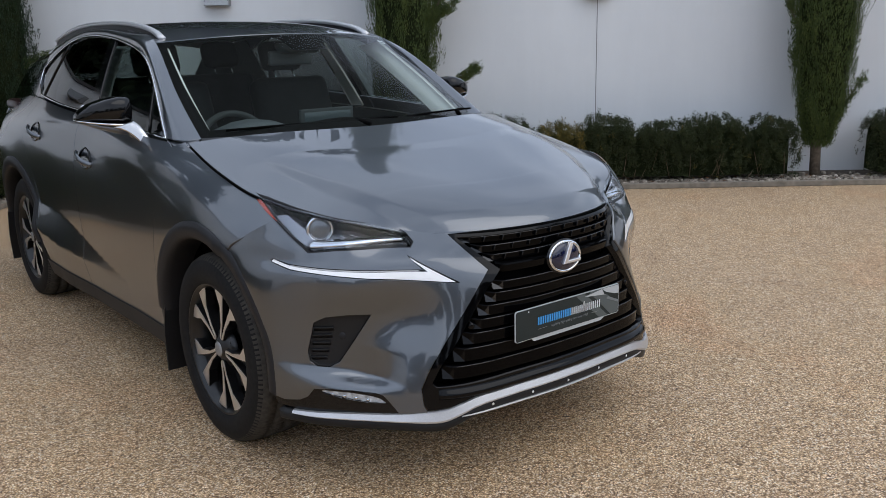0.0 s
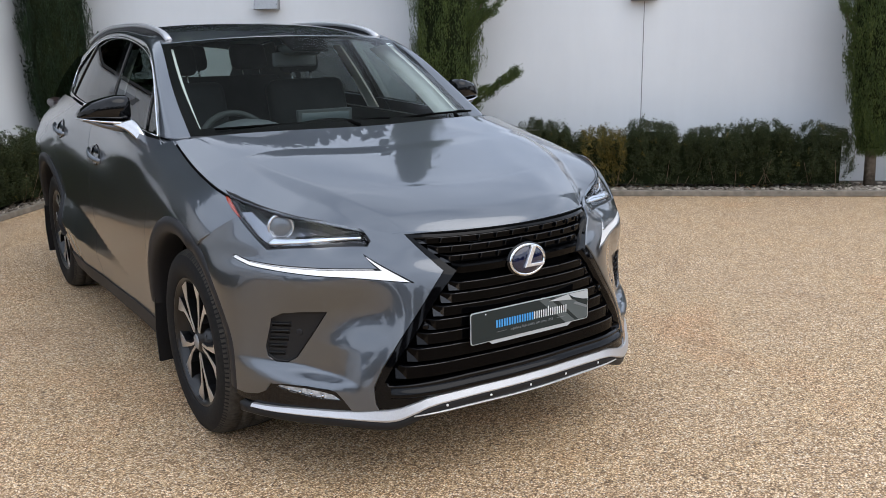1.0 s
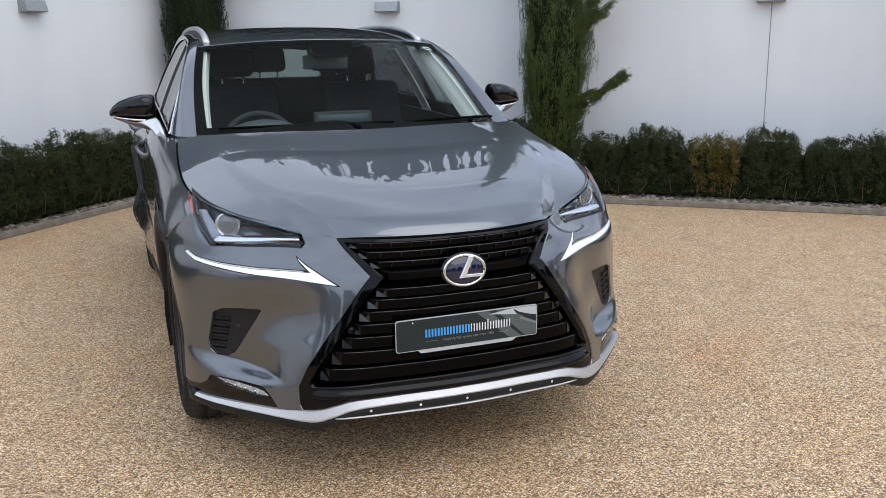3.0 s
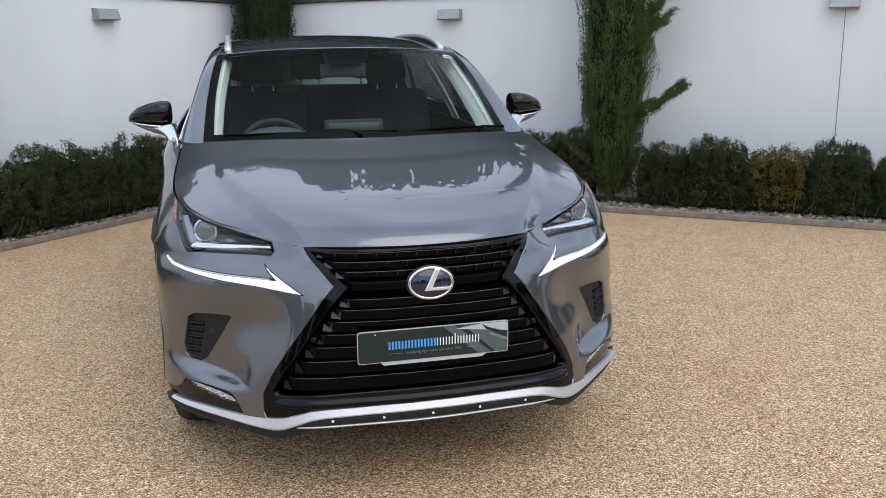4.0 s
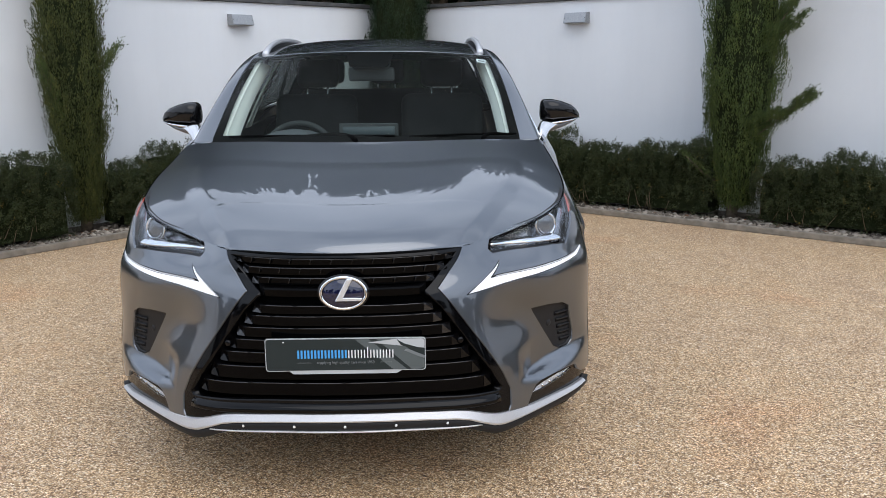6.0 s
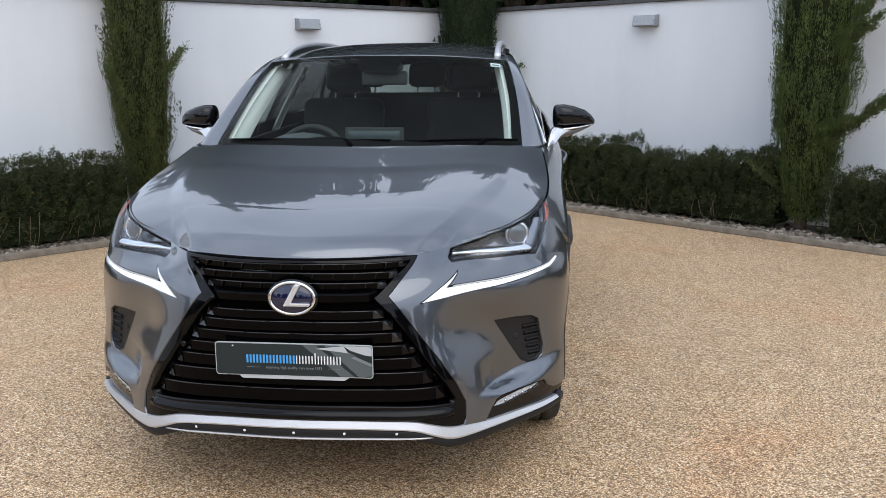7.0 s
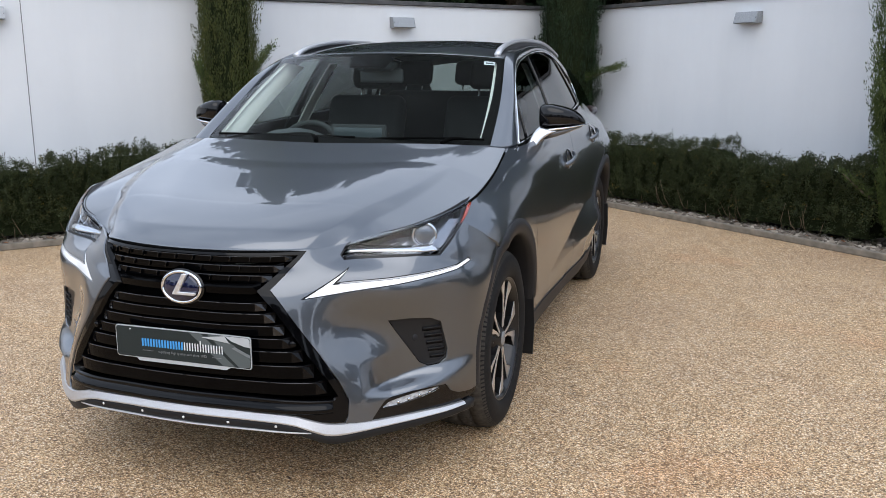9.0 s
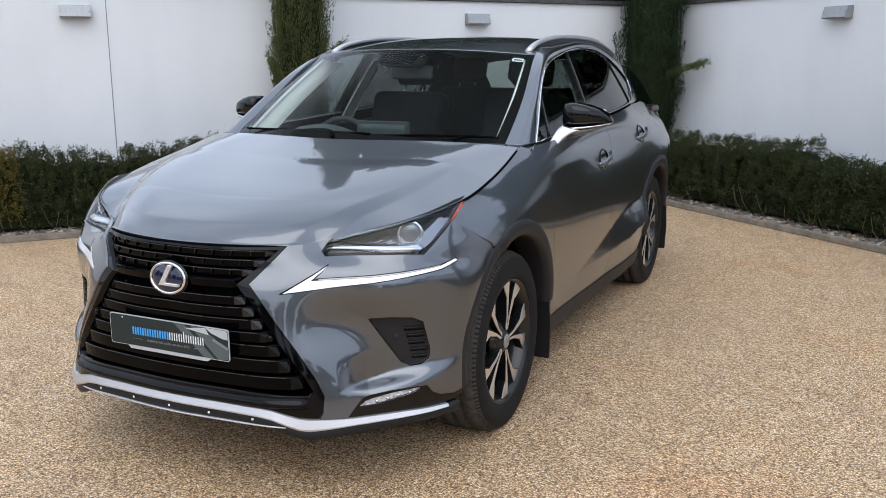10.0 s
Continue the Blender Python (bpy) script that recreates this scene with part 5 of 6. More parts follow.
for count, wide, space, mt in ((15, .0062, .0048, SKY_BLUE), (15, .0034, .0068, PRINT_WHITE)):
    for k in range(count):
        on_plate("lettering_bar", rounded(x, x + wide, -.012, .0155 + (.010 if mt is PRINT_WHITE and k == 6 else 0), .0012, 2), -.0026, -.0006, mt, plate, "blue lettering bar" if mt is SKY_BLUE else "white lettering bar")
        x += wide + space
txt = bpy.data.curves.new("tagline", "FONT")
txt.body, txt.size, txt.align_x, txt.extrude = "supplying high quality cars since 1953", .0125, "CENTER", .0004
tob = new("tagline_source", txt)
bpy.context.view_layer.update()
tme = bpy.data.meshes.new_from_object(tob.evaluated_get(bpy.context.evaluated_depsgraph_get()))
bpy.data.objects.remove(tob)
tme.transform(PLATE @ Matrix.Translation((.0, -.0012, -.0305)) @ Matrix.Rotation(radians(90), 4, "X"))
tme.materials.clear()
tme.materials.append(PRINT_GREY)
tag = new("tagline", tme)
tag.parent = plate
for x0, x1 in ((-.156, -.112), (.112, .150)):
    on_plate("tagline_rule", [(x0, -.0275), (x1, -.0275), (x1, -.0265), (x0, -.0265)], -.0016, -.0006, PRINT_GREY, plate)
for sx, sz in ((-.20, .044),):
    on_plate("plate_screw", rounded(sx - .002, sx + .002, sz - .002, sz + .002, .0015, 3), -.003, 0, PRINT_WHITE, plate)
for sgn in (-1, 1):
    p = front(np.radians([sgn * 22.6]), np.array([.575]))[0] * np.array([.9855, .9855, 1])
    part("parking_sensor", moved(dome(.012, .006, 20, 4), Matrix.Translation(p) @ Matrix.Rotation(radians(sgn * 22), 4, "Z")), GRILLE_GLOSS, grille)

LIP_A = [0, 12, 20, 24.5, 28.8, 35, 45, 52, 57]
lip_z = lambda a: float(np.interp(abs(a), [0, 12, 20.5, 23, 28.2, 30, 35, 45, 52, 57], [.335, .3335, .3305, .3245, .2945, .2905, .2895, .2885, .290, .2935]))
lip_h = lambda a: (spline_weights(LIP_A, abs(a)) @ np.array([.0145, .0148, .0155, .0180, .0205, .0150, .0110, .008, .005]))[0]
rows = []
for a in np.linspace(-57, 57, 115):
    z, h = lip_z(a), lip_h(a)
    p = front(np.radians([a]), np.array([.30]))[0]
    k = np.array([math.sin(radians(a)), -math.cos(radians(a)), 0])
    for da, dz in ((-.03, h * .6), (-.004, h), (.003, h * .9), (.012, -h * .55), (.011, -h * .85), (.005, -h), (-.03, -h)):
        rows.append(p + k * da + np.array([0, 0, z - p[2] + dz]))
lip = part("front_lip", (rows, grid_faces(115, 7, True) + [tuple(range(7))[::-1], tuple(114 * 7 + j for j in range(7))]), SATIN_SILVER, car, "satin silver front lip spoiler", smooth=False)
skirt = part("lower_skirt", sweep([(front(np.radians([a]), np.array([.30]))[0] + np.array([0, 0, lip_z(a) - lip_h(a) - .30]), (math.sin(radians(a)), -math.cos(radians(a)), 0), (0, 0, 1)) for a in np.linspace(-60, 60, 81)],
                                  [(-.06, .006), (.004, .004), (.001, -.026), (-.004, -.032), (-.06, -.034)]), BLACK_SATIN, car)
part("skirt_edge_strip", sweep([(front(np.radians([a]), np.array([.30]))[0] + np.array([0, 0, .2845 - .30]), (math.sin(radians(a)), -math.cos(radians(a)), 0), (0, 0, 1)) for a in np.linspace(-25.5, 25.5, 51)],
                               [(-.02, .003), (.005, .0028), (.006, -.001), (.002, -.003), (-.02, -.003)]), SATIN_SILVER, skirt)
for a in (-19.1, -9.6, 0, 9.6, 19.1):
    p = front(np.radians([a]), np.array([.30]))[0]
    k = np.array([math.sin(radians(a)), -math.cos(radians(a)), 0])
    part("rivet", moved(dome(.0048, .003, 14, 4), Matrix.Translation(p + k * .004 + np.array([0, 0, .004])) @ Matrix.Rotation(radians(a), 4, "Z")), mat("rivet_white", (.8, .8, .8), .3) if "rivet_white" not in bpy.data.materials else bpy.data.materials["rivet_white"], skirt)


# ---- car: wheels, arches, sills ----
def ring_geo(prof, n, cut=None):
    vs = []
    for i in range(n):
        a = 2 * math.pi * i / n
        for j, (x, rr) in enumerate(prof):
            q = rr - (cut[j] if cut is not None and i % 4 == 0 else 0)
            vs.append((x, q * math.cos(a), q * math.sin(a)))
    k = len(prof)
    fs = [(i * k + j, i * k + j + 1, ((i + 1) % n) * k + j + 1, ((i + 1) % n) * k + j) for i in range(n) for j in range(k - 1)]
    return vs, fs


def disc_poly(pts, x0, x1):
    """A shape in y and z with thickness along x; the outer face at x1."""
    bm = bmesh.new()
    f = bm.faces.new([bm.verts.new((x0, y, z)) for y, z in pts])
    r = bmesh.ops.extrude_face_region(bm, geom=[f])
    bmesh.ops.translate(bm, vec=(x1 - x0, 0, 0), verts=[e for e in r["geom"] if isinstance(e, bmesh.types.BMVert)])
    bmesh.ops.recalc_face_normals(bm, faces=bm.faces)
    vs = [tuple(v.co) for v in bm.verts]
    bm.verts.index_update()
    fs = [tuple(v.index for v in f.verts) for f in bm.faces]
    bm.free()
    return vs, fs


TYRE_PROF = [(-.02, .246), (.004, .2550), (.012, .266), (.019, .289), (.018, .312), (.008, .336), (-.004, .348), (-.022, .357), (-.048, .3605), (-.049, .352), (-.057, .352), (-.058, .3615), (-.095, .362), (-.096, .353),
             (-.105, .353), (-.106, .362), (-.145, .3615), (-.146, .353), (-.154, .353), (-.155, .3605), (-.185, .357), (-.205, .345), (-.215, .31), (-.21, .25), (-.19, .23)]
TYRE_PROF = [(x if x > 0 else x * 1.16, r + (.010 if r > .33 else .005 if r > .30 else 0)) for x, r in TYRE_PROF]
TYRE_CUT = [0] * 5 + [.0006, .0012, .002, .003] + [0, 0, .0035, .0035, 0, 0, .0035, .0035, 0, 0] + [.003, .004, .003, 0, 0, 0]
RIM_PROF = [(.001, .2465), (.004, .244), (.002, .238), (-.010, .232), (-.03, .220), (-.16, .205), (-.19, .215), (-.20, .232)]


def polar(r, a):
    return (r * math.cos(radians(a)), r * math.sin(radians(a)))


def wheel(m, sd, spin):
    on_tyre = lambda g: sided(moved(g, m), sd)
    fit_ = lambda g: sided(moved(g, m @ Matrix.Diagonal((1, 1.043, 1.043, 1))), sd)
    w = part("wheel", fit_(ring_geo(RIM_PROF, 72)), ALLOY_DARK, car, "twin-spoke machined alloy wheel with black pockets")
    ty = part("tyre", on_tyre(join(ring_geo(TYRE_PROF[:7], 72), ring_geo(TYRE_PROF[20:], 72))), TYRE, w)
    part("tread", on_tyre(ring_geo(TYRE_PROF[5:22], 480, TYRE_CUT[5:22])), TREAD, w)
    part("rim_edge", fit_(ring_geo([(-.004, .2365), (.004, .2395), (.0055, .244), (.002, .2475), (-.006, .2465)], 72)), ALLOY_DARK, w)
    for g in range(5):
        c = spin + 72 * g
        for s in (-1, 1):
            f = [polar(.036, c + s * 1.5), polar(.10, c + s * 3.6), polar(.16, c + s * 6.2), polar(.2365, c + s * 8.3), polar(.2375, c + s * 25.8), polar(.205, c + s * 22.5), polar(.17, c + s * 15), polar(.10, c + s * 11), polar(.050, c + s * 16)]
            f2 = [polar(.042, c + s * 2), polar(.10, c + s * 4.4), polar(.16, c + s * 7), polar(.2358, c + s * 9), polar(.2368, c + s * 25), polar(.2055, c + s * 21.4), polar(.17, c + s * 14), polar(.10, c + s * 10), polar(.052, c + s * 14)]
            sp = part("spoke", fit_(disc_poly(f, -.045, -.0115)), ALLOY_DARK, w, smooth=False)
            part("spoke_face", fit_(disc_poly(f2, -.0125, -.009)), ALLOY, sp, smooth=False)
        part("inner_spoke", fit_(disc_poly([polar(.04, c - 4), polar(.16, c - 4.5), polar(.222, c - 9), polar(.222, c + 9), polar(.16, c + 4.5), polar(.04, c + 4)], -.065, -.034)), ALLOY_DARK, w, smooth=False)
        nut = (polar(.057, c + 36))
        part("wheel_nut", fit_(([(x, nut[0] + .010 * math.cos(q), nut[1] + .010 * math.sin(q)) for x in (-.05, -.026) for q in np.linspace(0, 2 * math.pi, 7)[:-1]], grid_faces(2, 6, True) + [tuple(range(6))[::-1], tuple(range(6, 12))])), CHROME, w, smooth=False)
    hubg = [(x, r * math.cos(q), r * math.sin(q)) for x, r in ((-.05, .075), (-.03, .070), (-.016, .045), (-.008, .034), (-.004, .028), (-.004, .002)) for q in np.linspace(0, 2 * math.pi, 33)[:-1]]
    part("hub", fit_((hubg, grid_faces(6, 32, True))), ALLOY_DARK, w)
    part("hub_cap", fit_(ring_geo([(-.006, .030), (-.001, .026), (.001, .018), (.0012, .002)], 28)), LAMP_GREY, w)
    part("brake_disc", fit_(ring_geo([(-.10, .155), (-.10, .07), (-.07, .07), (-.07, .155)], 40)), mat("brake_steel", (.28, .27, .26), .4, .9) if "brake_steel" not in bpy.data.materials else bpy.data.materials["brake_steel"], w)
    return w


for sd, yy in ((1, 0), (-1, 0), (1, 2.66), (-1, 2.66)):
    wheel(Matrix.Translation((.872, yy, .3605)), sd, (0 if sd > 0 else 42) + (25 if yy else 0))

for sd in (1, -1):
    for cy, a0, a1 in ((0, -2, 172), (2.66, 8, 176)):
        vs = []
        angs = np.linspace(a0, a1, 57)
        for a in angs:
            c, s = -math.cos(radians(a)), math.sin(radians(a))
            y, z = cy + .50 * c, .355 + .50 * s
            x0 = float(side_x(np.array([max(y, -.46)]), np.array([z]))[0])
            if cy == 0 and y < -.2:
                ph = math.degrees(math.atan2(.905, -y))
                x0 = float(front_r(np.array([ph]), np.array([z]))[0]) * math.sin(radians(ph)) - .012 * min(1, (-.2 - y) / .15)
            for r, dx in ((.506, -.012), (.507, .003), (.503, .010), (.478, .014), (.452, .010), (.440, .000), (.437, -.025), (.437, -.11)):
                vs.append((x0 + dx, cy + r * c, .355 + r * s))
        part("arch_trim", sided((vs, grid_faces(57, 8)), sd), CLADDING, car)
        lv = [(x, cy - .445 * math.cos(radians(a)), .355 + .445 * math.sin(radians(a))) for x in (.45, .83) for a in np.linspace(-15, 195, 31)]
        part("arch_liner", sided((lv, grid_faces(2, 31)), sd), BLACK_DEEP, car)
    sill = [(.47, .235), (.48, .315), (.50, .322), (1.3, .314), (2.17, .322), (2.16, .235)]
    part("sill_cladding", sided(panel(flank, sill, [], 0.05, 0.0, 0.04, 0.006, out=(1, 0, 0)), sd), CLADDING, car)
    for cy, ty in ((.455, .03), (3.10, .03)):
        flap = [(.745, .14), (.895, .14), (.905, .30), (.90, .46), (.745, .46)]
        bm = bmesh.new()
        f = bm.faces.new([bm.verts.new((x, cy + (z - .3) * -.12, z)) for x, z in flap])
        r = bmesh.ops.extrude_face_region(bm, geom=[f])
        bmesh.ops.translate(bm, vec=(0, .012, 0), verts=[e for e in r["geom"] if isinstance(e, bmesh.types.BMVert)])
        bmesh.ops.recalc_face_normals(bm, faces=bm.faces)
        if sd < 0:
            bmesh.ops.scale(bm, vec=(-1, 1, 1), verts=bm.verts)
            bmesh.ops.reverse_faces(bm, faces=bm.faces)
        part("mud_flap", bm, BLACK_SATIN, car, smooth=False)

# ---- car: mirrors, handles, rails, wipers ----
def loft_sections(stations, n=24, power=0.6):
    """A closed body through (x, y0, y1, z0, z1) sections with rounded corners."""
    vs = []
    sg = lambda q: math.copysign(abs(q) ** power, q)
    for x, y0, y1, z0, z1 in stations:
        for i in range(n):
            a = 2 * math.pi * i / n
            vs.append((x, (y0 + y1) / 2 + (y1 - y0) / 2 * sg(math.cos(a)), (z0 + z1) / 2 + (z1 - z0) / 2 * sg(math.sin(a))))
    m = len(stations)
    return vs, grid_faces(m, n, True) + [tuple(range(n))[::-1], tuple((m - 1) * n + j for j in range(n))]


for sd in (1, -1):
    mir = part("door_mirror", sided(loft_sections([(.852, .735, .79, 1.20, 1.25), (.856, .71, .80, 1.184, 1.275), (.868, .692, .81, 1.176, 1.286), (.91, .69, .825, 1.177, 1.287), (.96, .705, .84, 1.181, 1.276), (1.01, .735, .85, 1.186, 1.258), (1.04, .765, .855, 1.189, 1.235), (1.058, .80, .85, 1.193, 1.212)]), sd), BLACK_GLOSS, car, "black mirror cap with a chrome band")
    part("chrome_band", sided(loft_sections([(.858, .70, .79, 1.158, 1.178), (.872, .682, .80, 1.156, 1.178), (.92, .684, .815, 1.164, 1.180), (.97, .702, .83, 1.171, 1.184), (1.02, .738, .84, 1.180, 1.189), (1.06, .795, .845, 1.189, 1.194)]), sd), CHROME, mir)
    part("lower_housing", sided(loft_sections([(.860, .715, .78, 1.125, 1.162), (.885, .70, .79, 1.122, 1.162), (.93, .705, .81, 1.135, 1.168), (.98, .73, .825, 1.152, 1.175), (1.04, .785, .84, 1.178, 1.190)]), sd), PAINT, mir)
    knots = [(.829, .604, 1.060, .016, .030), (.836, .618, 1.085, .018, .030), (.847, .642, 1.115, .022, .029), (.861, .668, 1.142, .027, .028), (.880, .692, 1.162, .034, .027), (.902, .708, 1.174, .040, .024)]
    along = curve(knots, 14)
    ring8 = [(math.copysign(abs(math.cos(q)) ** .5, math.cos(q)), math.copysign(abs(math.sin(q)) ** .5, math.sin(q))) for q in np.linspace(0, 2 * math.pi, 25)[:-1]]
    arm_v = [(c[0] + c[3] * p - .15 * c[4] * q, c[1] + c[4] * q + .25 * c[3] * p, c[2] - .30 * c[3] * p) for c in along for p, q in ring8]
    part("mirror_arm", sided((arm_v, grid_faces(15, 24, True) + [tuple(range(24))[::-1], tuple(14 * 24 + j for j in range(24))]), sd), SATIN_CHROME, mir)
    part("mirror_arm_rear", sided(tube(curve([(.82, .645, 1.075), (.845, .70, 1.115), (.875, .745, 1.155)], 8), .022, 10), sd), PAINT, mir)
    part("mirror_foot", sided(loft_sections([(.79, .58, .70, 1.068, 1.098), (.83, .59, .70, 1.062, 1.092), (.845, .60, .68, 1.064, 1.084)]), sd), BLACK_SATIN, mir)
    part("mirror_glass", sided(loft_sections([(.872, .822, .828, 1.195, 1.272), (.93, .836, .842, 1.190, 1.274), (1.02, .852, .858, 1.196, 1.25)]), sd), CHROME, mir)
    for hy, hz_ in ((1.285, .975), (2.11, 1.045)):
        x0 = float(side_x(np.array([hy]), np.array([hz_]))[0])
        bowl = []
        for rr, dx in ((1.0, .0012), (.94, .0022), (.80, -.004), (.55, -.013), (.25, -.018), (.02, -.019)):
            for q in np.linspace(0, 2 * math.pi, 37)[:-1]:
                y_, z_ = hy + .078 * rr * math.cos(q), hz_ + .052 * rr * math.sin(q)
                bowl.append((float(side_x(np.array([y_]), np.array([z_]))[0]) + dx + .004 * (rr < 1), y_, z_))
        cup = part("door_handle", sided((bowl, grid_faces(6, 36, True)), sd), BLACK_GLOSS, car, "painted pull handle over a dark recess")
        part("handle_grip", sided(tube(curve([(x0 + .000, hy - .088, hz_ - .026), (x0 + .024, hy - .045, hz_ - .012), (x0 + .030, hy + .03, hz_ + .010), (x0 + .010, hy + .100, hz_ + .020)], 14), .0105, 10, False, 1.3), sd), PAINT, cup)
    rail = curve([(.567, 1.035, 1.516), (.565, 1.10, 1.541), (.562, 1.24, 1.570), (.558, 1.5, 1.595), (.554, 1.9, 1.604), (.552, 2.3, 1.592), (.549, 2.62, 1.551), (.547, 2.78, 1.522)], 40)
    web = [(p, (1, 0, 0), (0, 0, 1)) for p in rail]
    part("rail_base", sided(sweep(web, [(-.008, .004), (.008, .004), (.008, -.055), (-.008, -.055)]), sd), BLACK_SATIN, car, smooth=False)
    part("roof_rail", sided(tube(rail, [.017] * 3 + [.0155] * 35 + [.016] * 3, 10, False, .8), sd), SATIN_SILVER, car)

cowl = net([line3([.06, .12, .18], [0, 0, 0], [1.128, 1.122, 1.132]), line3([.10, .165, .225], [.35, .36, .37], [1.130, 1.122, 1.130]), line3([.26, .31, .36], [.74, .73, .71], [1.108, 1.112, 1.122])])
part("cowl_panel", sheet(cowl, -1, 1, 0, 1, 41, 7, (0, -.2, 1), .006), BLACK_SATIN, car)
for arm, blade in (([(-.03, .150, 1.140), (-.05, .185, 1.152), (-.30, .235, 1.153)], [(-.62, .318, 1.150), (-.30, .237, 1.158), (.14, .188, 1.158)]),
                   ([(.53, .225, 1.138), (.545, .262, 1.151), (.64, .30, 1.152)], [(.20, .205, 1.152), (.45, .245, 1.157), (.69, .335, 1.150)])):
    wp = part("wiper", tube(curve(arm, 8), [.010, .010, .009, .008, .007, .006, .006, .005, .005], 8), BLACK_DEEP, car)
    part("wiper_blade", tube(curve(blade, 16), .0052, 6), BLACK_DEEP, wp)
frit = [(-.999, .001), (.999, .001), (.999, .999), (-.999, .999)]
hole = [(-.93, .075), (.93, .075), (.94, .5), (.94, .92), (.91, .962), (.30, .962), (.17, .95), (.13, .80), (-.13, .80), (-.17, .95), (-.30, .962), (-.91, .962), (-.94, .92), (-.94, .5)]
part("screen_border", panel(screen, frit, [hole], 0.05, 0, 0, -0.002, (0, -1, 1)), BLACK_DEEP, wind)
part("camera_window", panel(screen, [(-.05, .82), (.05, .82), (.025, .875), (-.025, .875)], [], .02, 0, 0, -.0035, (0, -1, 1)), LAMP_GREY, wind)
st = part("screen_sticker", panel(screen, [(.84, .90), (.925, .90), (.925, .945), (.84, .945)], [], .02, 0, 0, -.003, (0, -1, 1)), PRINT_WHITE, wind, "small white sticker with unreadable print")
part("sticker_print", panel(screen, [(.853, .913), (.912, .913), (.912, .928), (.853, .928)], [], .02, 0, 0, -.0022, (0, -1, 1)), PRINT_MID, st)
part("roof_aerial", loft_sections([(-.02, 2.55, 2.75, 1.56, 1.575), (-.006, 2.58, 2.72, 1.57, 1.61), (.006, 2.58, 2.72, 1.57, 1.61), (.02, 2.55, 2.75, 1.56, 1.575)]), PAINT, car)

# ---- car: tail ----
tail = net([line3([3.60, 3.66, 3.66, 3.58, 3.52], [0] * 5, [.30, .5, .75, 1.0, 1.16]), line3([3.58, 3.64, 3.64, 3.56, 3.50], [.4] * 5, [.30, .5, .75, 1.0, 1.16]), line3([3.5, 3.56, 3.56, 3.5, 3.42], [.78, .78, .78, .76, .70], [.30, .5, .75, 1.0, 1.15])])
part("tailgate", sheet(tail, -1, 1, 0, 1, 21, 15, (0, 1, 0)), PAINT, car)
rear_glass = net([line3([3.10, 3.3, 3.50], [0] * 3, [1.49, 1.34, 1.17]), line3([3.08, 3.27, 3.46], [.3] * 3, [1.48, 1.33, 1.165]), line3([3.0, 3.2, 3.40], [.60, .66, .70], [1.43, 1.31, 1.16])])
part("rear_screen", sheet(rear_glass, -1, 1, 0, 1, 15, 9, (0, 1, .5), 0), GLASS_REAR, car)
for sd in (1, -1):
    part("tail_lamp", sided(loft_sections([(.64, 3.2, 3.46, 1.06, 1.15), (.71, 3.05, 3.44, 1.08, 1.165), (.755, 3.0, 3.36, 1.10, 1.16), (.77, 3.05, 3.3, 1.115, 1.15)]), sd), mat("red_tail_lens", (.018, .006, .006), .3, 0, 0.0, .2) if "red_tail_lens" not in bpy.data.materials else bpy.data.materials["red_tail_lens"], car)

# ---- car: cabin ----
dash = net([line3([.14, .35, .58, .64], [0] * 4, [1.10, 1.105, 1.085, .98]), line3([.22, .40, .60, .66], [.38] * 4, [1.10, 1.105, 1.085, .98]), line3([.36, .46, .62, .68], [.70, .71, .72, .72], [1.09, 1.095, 1.08, .98])])
part("dashboard", sheet(dash, -1, 1, 0, 1, 31, 17, (0, -.2, 1)), TRIM_DARK, car)
wheel_m = Matrix.Translation((-.37, .74, 1.005)) @ Matrix.Rotation(radians(-22), 4, "X")
sw = part("steering_wheel", moved(torus(.182, .015, 48, 10), wheel_m), TRIM_DARK, car)
part("wheel_hub", moved(dome(.075, .03), wheel_m @ Matrix.Rotation(math.pi, 4, "Z")), TRIM_DARK, sw)
for q in (0, 180, 270):
    part("wheel_spoke", moved(tube([(.06 * math.cos(radians(q)), 0, .06 * math.sin(radians(q))), (.178 * math.cos(radians(q)), 0, .178 * math.sin(radians(q)))], .014, 6), wheel_m), TRIM_DARK, sw)
part("instrument_hood", loft_sections([(-.575, .52, .68, 1.05, 1.092), (-.52, .49, .68, 1.05, 1.128), (-.45, .47, .68, 1.05, 1.152), (-.37, .46, .68, 1.05, 1.162), (-.29, .47, .68, 1.05, 1.152), (-.22, .49, .68, 1.05, 1.128), (-.165, .52, .68, 1.05, 1.092)], 16), TRIM_MID, car)
disp = part("display_screen", box(.285, .022, .105, (0, .56, 1.135), .006), TRIM_DARK, car)
part("display_glass", box(.25, .004, .075, (0, .5475, 1.135), .002), SCREEN, disp)
mirror = part("rear_view_mirror", box(.235, .028, .07, (0, .875, 1.415), .012), TRIM_MID, car)
part("mirror_stem", tube([(0, .82, 1.49), (0, .85, 1.45)], .014, 8), TRIM_DARK, mirror)
part("sensor_housing", loft_sections([(-.10, .74, .84, 1.455, 1.485), (-.07, .72, .86, 1.435, 1.485), (.07, .72, .86, 1.435, 1.485), (.10, .74, .84, 1.455, 1.485)], 16), TRIM_DARK, car)


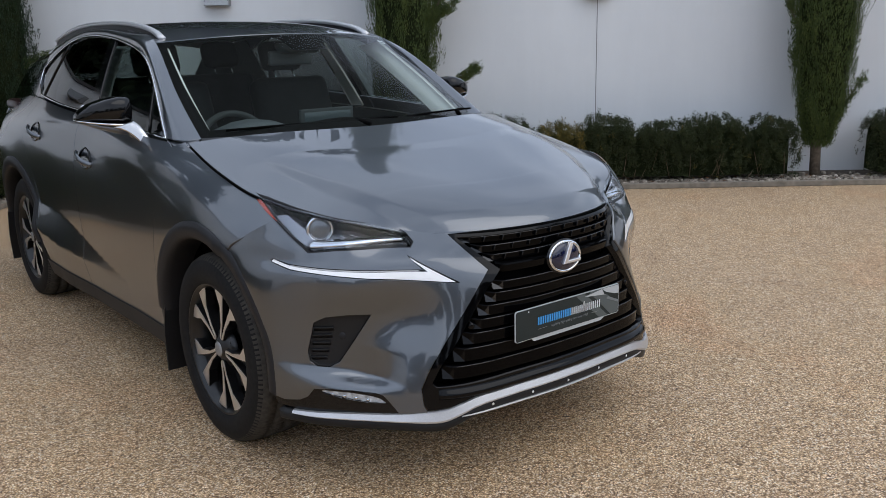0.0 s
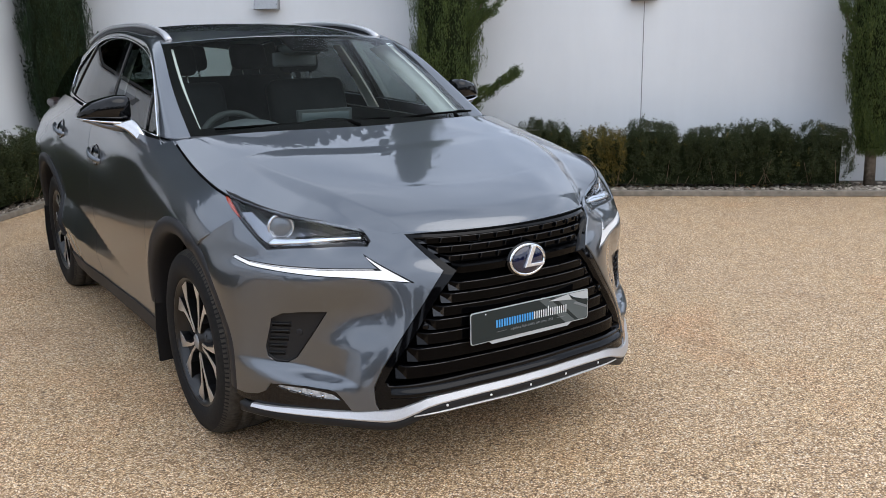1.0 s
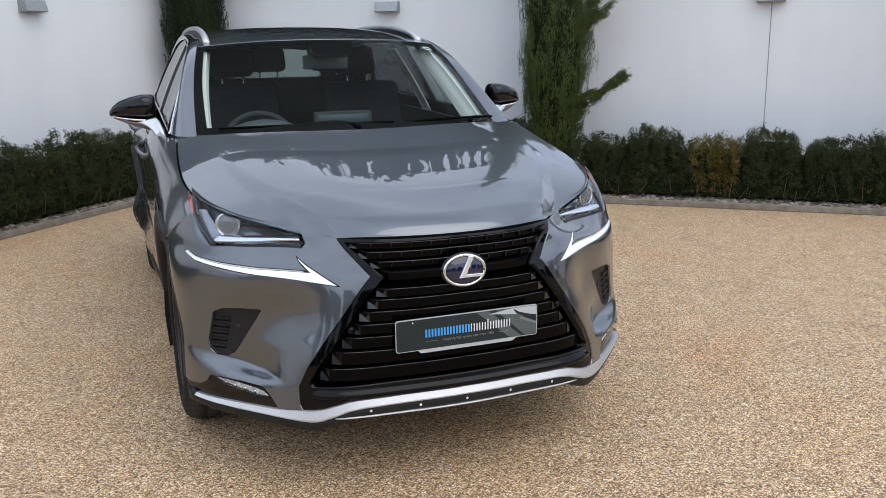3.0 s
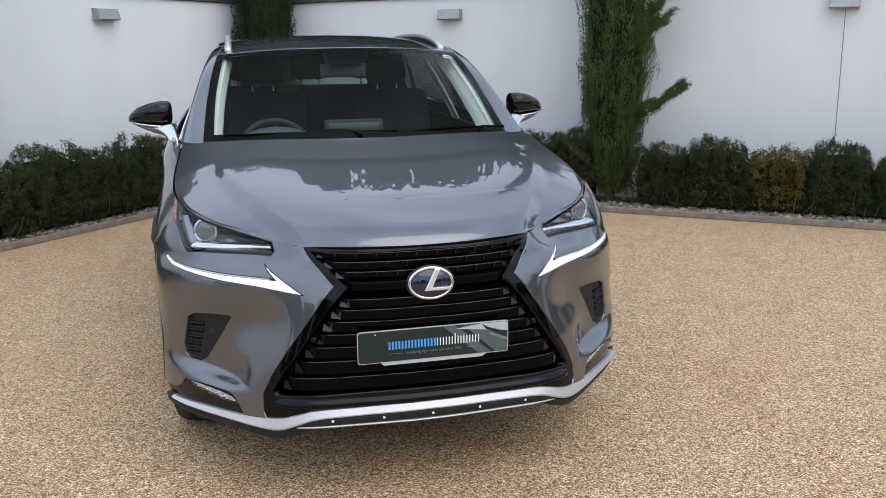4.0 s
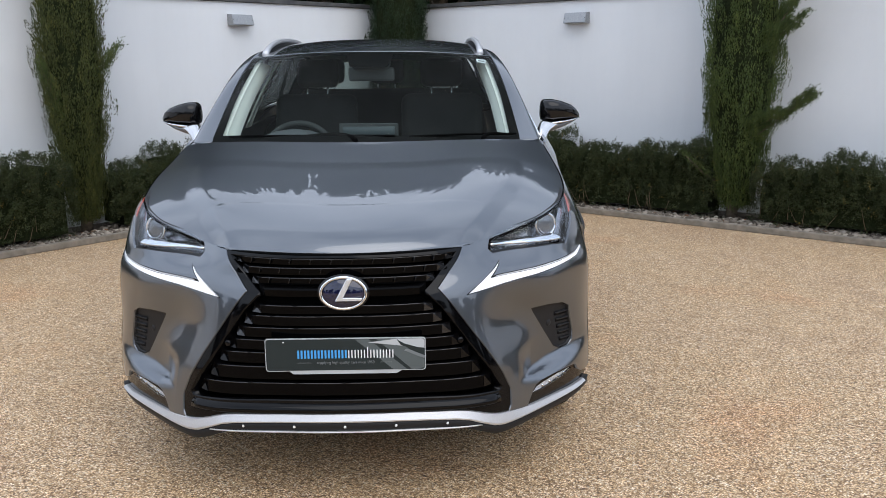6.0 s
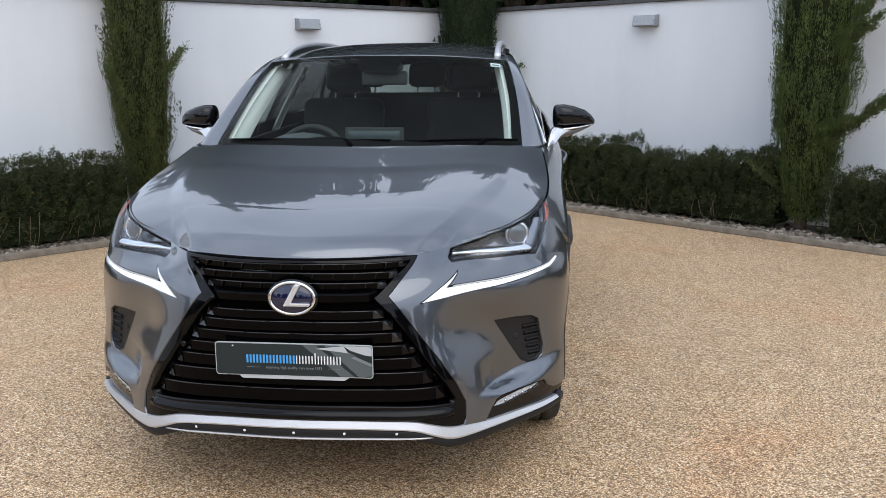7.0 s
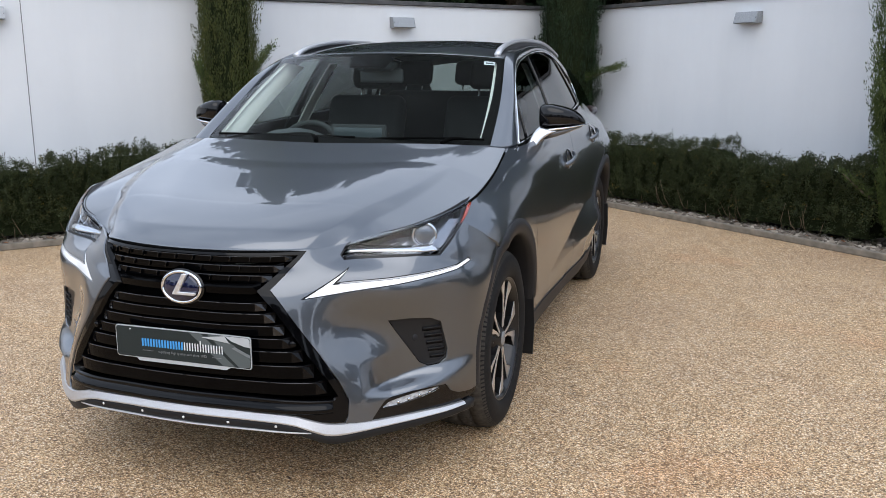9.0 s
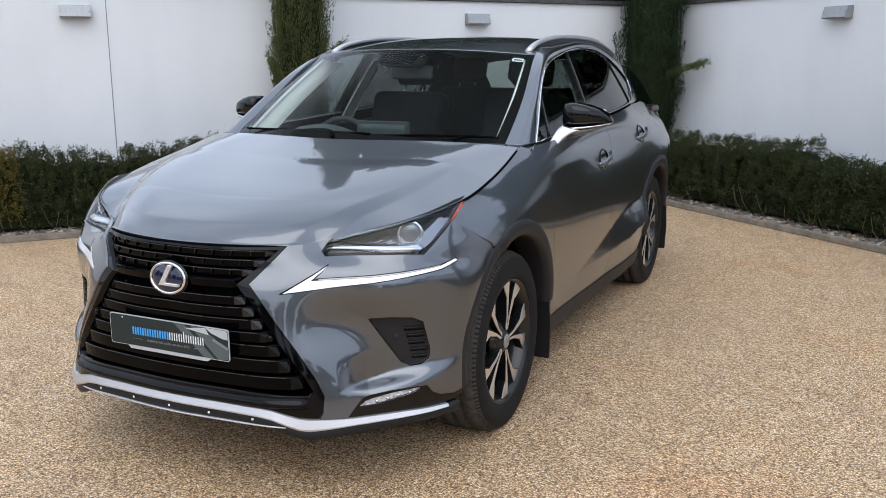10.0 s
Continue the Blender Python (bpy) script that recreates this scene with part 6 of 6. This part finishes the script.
def seat(x, y, w, rear=False):
    s = part("seat", box(w, .50, .17, (x, y - .22, .66 if not rear else .70), .06, None, 3), SEAT, car, "black leather seat")
    m = Matrix.Translation((x, y + .02, .72)) @ Matrix.Rotation(radians(-20), 4, "X")
    part("backrest", box(w * .96, .14, .60, (0, 0, .30), .055, m, 3), SEAT, s)
    for hx in ([0] if not rear else [-.42, 0, .42]):
        part("headrest", box(.25, .09, .17, (hx, .02, .74), .04, m, 3), SEAT, s)
        for q in (-.06, .06):
            part("headrest_post", tube([tuple(m @ Vector((hx + q, .01, .58))), tuple(m @ Vector((hx + q, .015, .68)))], .006, 6), CHROME, s)


seat(-.37, 1.38, .50)
seat(.37, 1.38, .50)
seat(0, 2.30, 1.25, True)
part("centre_console", box(.24, .9, .2, (0, 1.0, .72), .04), TRIM_DARK, car)
lin = lambda u, v: roof(u, v) - np.array([0, -.02, .035])
part("headlining", sheet(lin, -.97, .97, .06, .95, 21, 21, (0, 0, -1), 0), noisy("grey_headlining", (.44, .44, .42), (.50, .50, .48), 9, .9), car)
for sd in (1, -1):
    edge = screen(np.full(9, .948), np.linspace(.05, .97, 9)) - np.array([0, -.012, .012])
    fold = screen(np.full(9, .912), np.linspace(.06, .955, 9)) - np.array([0, -.016, .016])
    part("pillar_lining_edge", sided(sheet(net([edge, fold], False), 0, 1, 0, 1, 3, 17, (0, -1, .5), .003), sd), TRIM_PALE, car)
    deep = edge + np.array([-.050, .135, -.025])
    lining = net([edge, (edge + deep) / 2 + np.array([-.012, 0, 0]), deep], False)
    part("pillar_lining", sided(sheet(lining, 0, 1, 0, 1, 7, 17, (-1, -.4, 0), .004), sd), TRIM_PALE, car)
    part("door_pillar_lining", sided(panel(cabin, [(1.40, 1.13), (1.53, 1.13), (1.62, 1.50), (1.52, 1.50)], [], .05, 0, .01, -.05, (1, 0, 0)), sd), TRIM_PALE, car)
    part("rear_pillar_lining", sided(panel(cabin, [(2.44, 1.20), (2.8, 1.2), (3.2, 1.2), (3.3, 1.28), (3.05, 1.44), (2.75, 1.50), (2.45, 1.53)], [], .05, 0, .01, -.05, (1, 0, 0)), sd), TRIM_DARK, car)
    part("door_lining", sided(panel(flank, [(.42, .45), (2.3, .45), (2.5, 1.17), (.42, 1.09)], [], .08, 0, .01, -.06, (1, 0, 0)), sd), TRIM_DARK, car)
